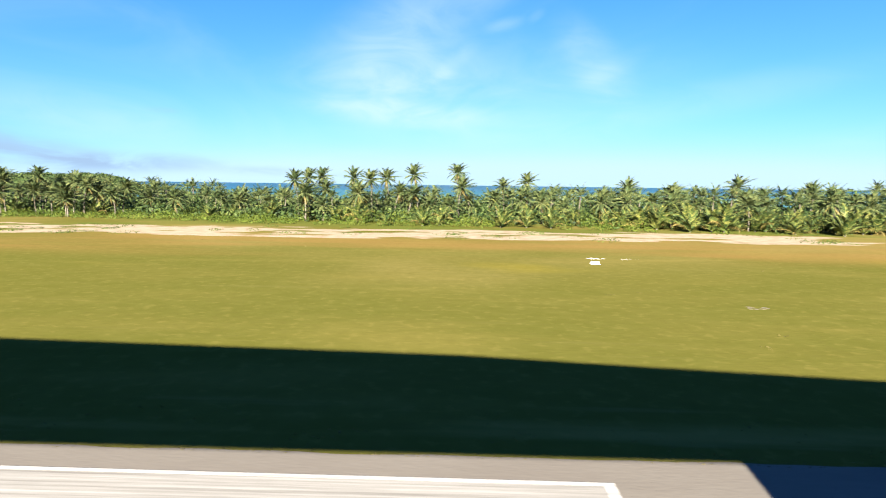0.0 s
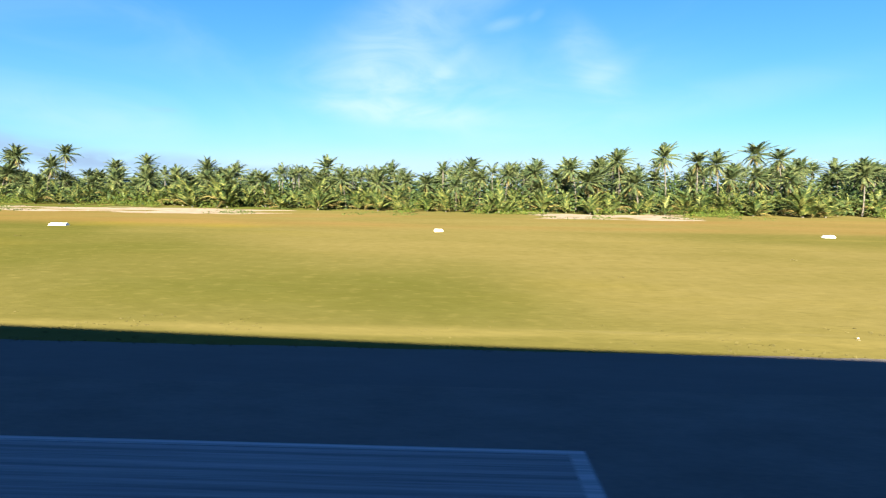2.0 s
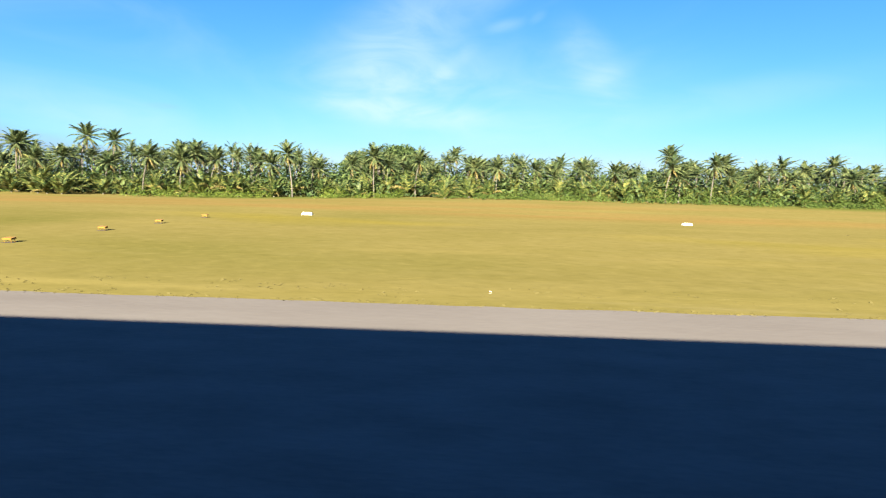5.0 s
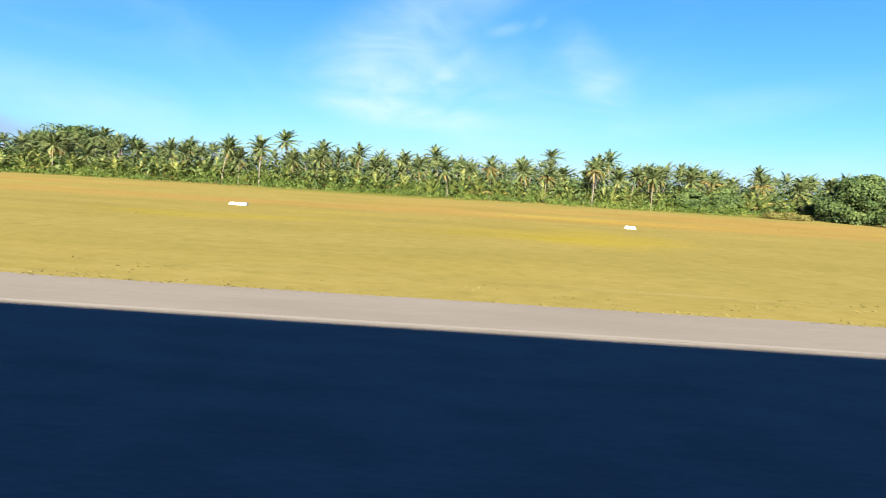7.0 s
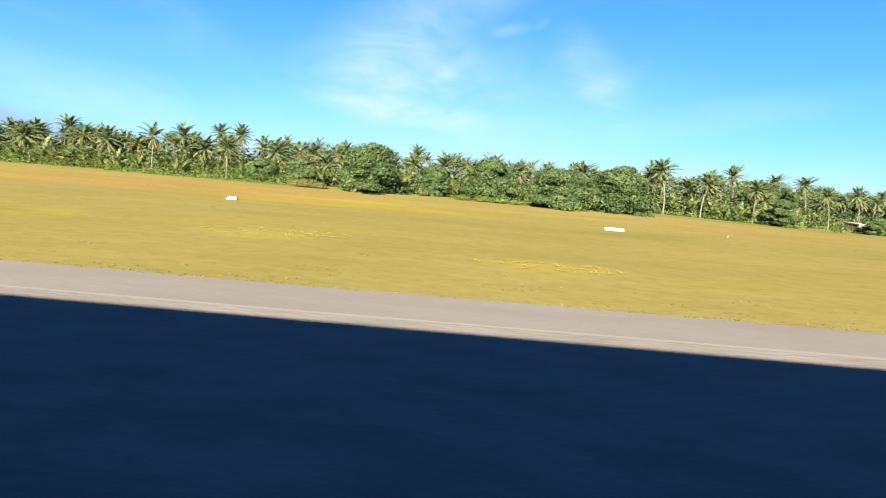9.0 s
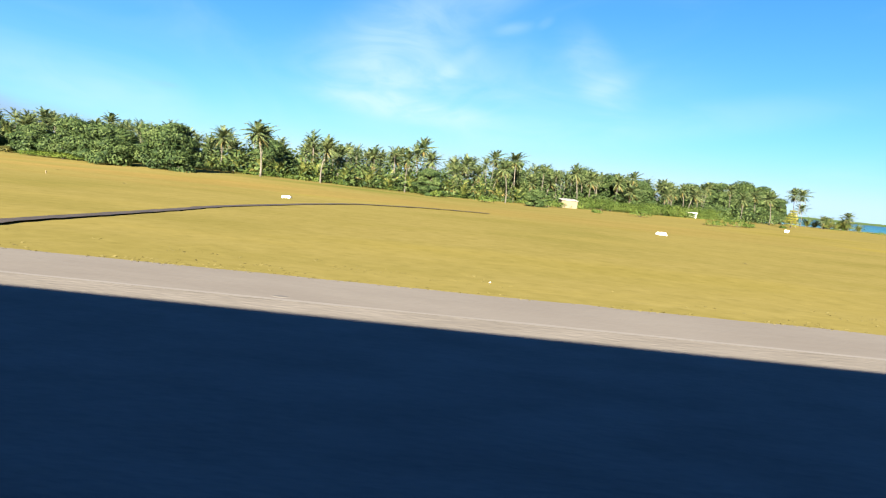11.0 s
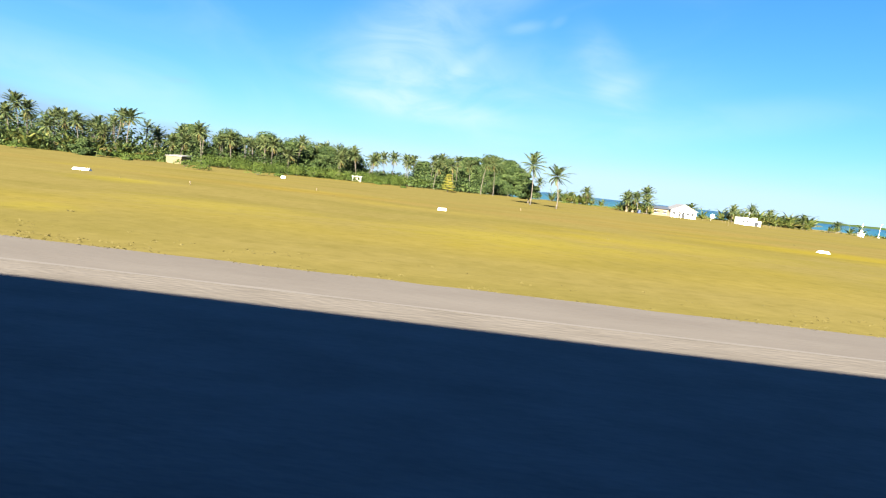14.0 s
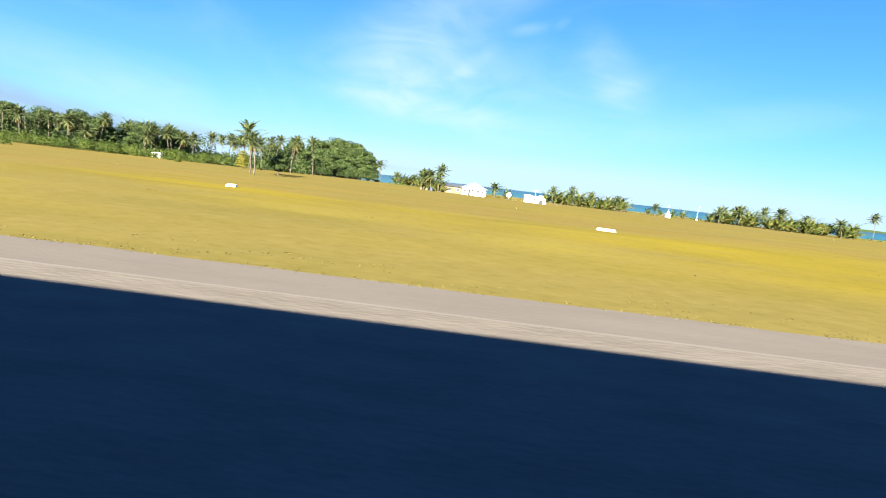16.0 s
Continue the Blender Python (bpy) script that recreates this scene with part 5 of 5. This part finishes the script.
def dish(x, y):
    t = thing("satellite_dish", "white satellite dish on a short pole", "satellite dish")
    part("pole", Shape().tube([(0, 0, -0.1), (0, 0, 0.8)], [0.06, 0.05], 8), STEEL, t)
    s = Shape()
    rings = [(0.12 * k, 0.02 * k * k) for k in range(6)]
    pts = [(r * math.cos(a), -0.25 + q - 0.3 * 0 - 0.0, 1.15 + r * math.sin(a)) for r, q in rings for a in np.linspace(0, 2 * math.pi, 13)[:-1]]
    pts = [(px, 0.1 - (0.5 - (py + 0.25)), pz) for px, py, pz in pts]
    faces = [(12 * k + i, 12 * k + (i + 1) % 12, 12 * k + 12 + (i + 1) % 12, 12 * k + 12 + i) for k in range(5) for i in range(12)]
    s.add([(a, -b - 0.4, c) for a, b, c in pts], faces)
    s.add([(a, -b - 0.37, c) for a, b, c in pts], [f[::-1] for f in faces])
    part("reflector", s, WHITE, t, "white round reflector", True)
    part("arm", Shape().tube([(0, 0, 0.8), (0, -0.1, 1.15)], [0.04, 0.04], 6), STEEL, t)
    t.matrix_basis = pose(x, y, 0)


dish(478.6, 120)


def lamp_post(x, y):
    t = thing("lamp_post", "thin white lamp post on the shore grass", "lamp post")
    part("pole", Shape().tube([(0, 0, -0.1), (0.03, 0, 2.0), (0.12, 0, 3.7)], [0.045, 0.038, 0.03], 8), WHITE, t)
    part("head", Shape().box(0.0, -0.1, 3.7, 0.5, 0.1, 3.8), WHITE, t)
    part("cabinet", Shape().box(-0.18, -0.15, -0.05, 0.15, 0.15, 0.4), WHITE, t, "white cabinet at its foot")
    t.matrix_basis = pose(x, y, 0)


lamp_post(531.8, 135.5)


def tank(x, y, r, h, material, label):
    """A round ribbed tank with a lid."""
    t = thing("water_tank", label, "tank", "tanks by the shore houses")
    pts = [(0, 0, -0.05)] + [(0, 0, h * k / 8) for k in range(1, 9)]
    part("body", Shape().tube(pts, [r * (1.0 if k % 2 else 0.95) for k in range(9)], 14), material, t)
    part("lid", Shape().tube([(0, 0, h), (0, 0, h + 0.06), (0, 0, h + 0.14)], [r * 0.5, r * 0.48, r * 0.2], 12), material, t)
    t.matrix_basis = pose(x, y, 0)


BLUE = surface("dark_blue_plastic", [(0.02, 0.03, 0.06), (0.03, 0.045, 0.09)], 2.0, rough=0.5)
tank(457.2, 117.6, 0.3, 0.42, TAN, "cream plastic water tank under the shore palms")
tank(458.6, 117.4, 0.36, 0.46, TAN, "cream plastic water tank under the shore palms")
tank(459.8, 116.2, 0.4, 0.7, BLUE, "dark blue plastic tank under the shore palms")


def stake(x, y):
    t = thing("white_stake", "short white stake in the grass", "stake", "white stakes")
    part("post", Shape().box(-0.03, -0.03, -0.1, 0.03, 0.03, 0.20, 0.1), TAN, t)
    part("cap", Shape().box(-0.045, -0.045, 0.20, 0.045, 0.045, 0.25), TAN, t)
    t.matrix_basis = pose(x, y, rise(x, y))


for x, y in ((298.5, 42.2), (402.1, 51.1), (395.7, 38.2), (424.8, 58.6), (467.7, 92), (474.7, 64.0), (510.7, 106.1), (533.0, 108.6), (539.9, 96.5), (448.4, 112)):
    stake(x, y)


# ---- weeds and grass ----
def weeds():
    """Low weeds in the mown grass, and scrub round the bare sand."""
    rng = random.Random(53)
    s = Shape()
    for k in range(260):
        x, y = rng.uniform(-80, 560), 13.5 + 50 * rng.random() ** 1.3
        if wobble(x * 0.06, y * 0.1, 9) < 0.05:
            continue
        w = rng.uniform(0.08, 0.3)
        for j in range(7):
            a, r = rng.uniform(0, 6.28), w * rng.random()
            p = Vector((x + 1.6 * r * math.cos(a), y + r * math.sin(a), rise(x, y)))
            b = Vector((math.cos(a + 1.3), math.sin(a + 1.3), 0)) * rng.uniform(0.02, 0.05)
            s.add([p - b, p + b, p + Vector((rng.uniform(-0.08, 0.08), rng.uniform(-0.05, 0.05), rng.uniform(0.03, 0.08)))], [(0, 1, 2)])
    tagged(part("weeds", s, TUFT), "scattered low dry weeds in the mown grass", "weeds", kind="stuff")
    d = Shape()
    for k in range(150):
        x, y = rng.uniform(-140, 75), rng.uniform(58, 71)
        if wobble(x * 0.05, y * 0.2, 4) > 0.0:
            clump(d, x, y, rng.uniform(0.7, 1.9), rng.uniform(0.12, 0.3), 90, 0.08, rng)
    tagged(part("sand_scrub", d, LEAF_MID), "low dark scrub round the bare sand", "shrubs", kind="stuff")


weeds()


def grass():
    rng = random.Random(41)
    s = Shape()
    for k in range(26000):
        x = rng.uniform(-70, 560)
        y = EDGE - 0.1 + 2.6 * rng.random() ** 1.8
        if wobble(x * 0.5, y * 0.9) < 0.12 - 0.4 * (y < EDGE + 0.25):
            continue
        h, a = rng.uniform(0.02, 0.06), rng.uniform(0, 6.28)
        w = Vector((math.cos(a), math.sin(a), 0)) * rng.uniform(0.012, 0.03)
        b = Vector((x, y, 0.0))
        s.add([b - w, b + w, b + Vector((rng.uniform(-0.06, 0.06), rng.uniform(-0.06, 0.06), h))], [(0, 1, 2)])
    tagged(part("grass_tufts", s, TUFT), "short dry grass along the runway edge", "grass", kind="stuff")
    f = Shape()
    for cx, cy, rx, ry in ((266.5, 19.8, 2.6, 2.0), (278.2, 17.3, 3.0, 1.1), (268.6, 21.0, 1.6, 1.2), (302.9, 17.1, 1.3, 0.8)):
        for k in range(620 if cx < 300 else 320):
            a, r = rng.uniform(0, 6.28), math.sqrt(rng.random())
            x, y = cx + rx * r * math.cos(a), cy + ry * r * math.sin(a)
            if wobble(x * 1.6, y * 2.6, 5) < 0.08:
                continue
            q, z = rng.uniform(0.010, 0.022), rng.uniform(0.02, 0.06)
            f.add([(x - q, y, z), (x, y - 0.4 * q, z - q), (x + q, y, z), (x, y + 0.4 * q, z + q)], [(0, 1, 2, 3)])
    tagged(part("flowers", f, FLOWER), "small yellow flowers in patches in the grass", "flowers", kind="stuff")


grass()
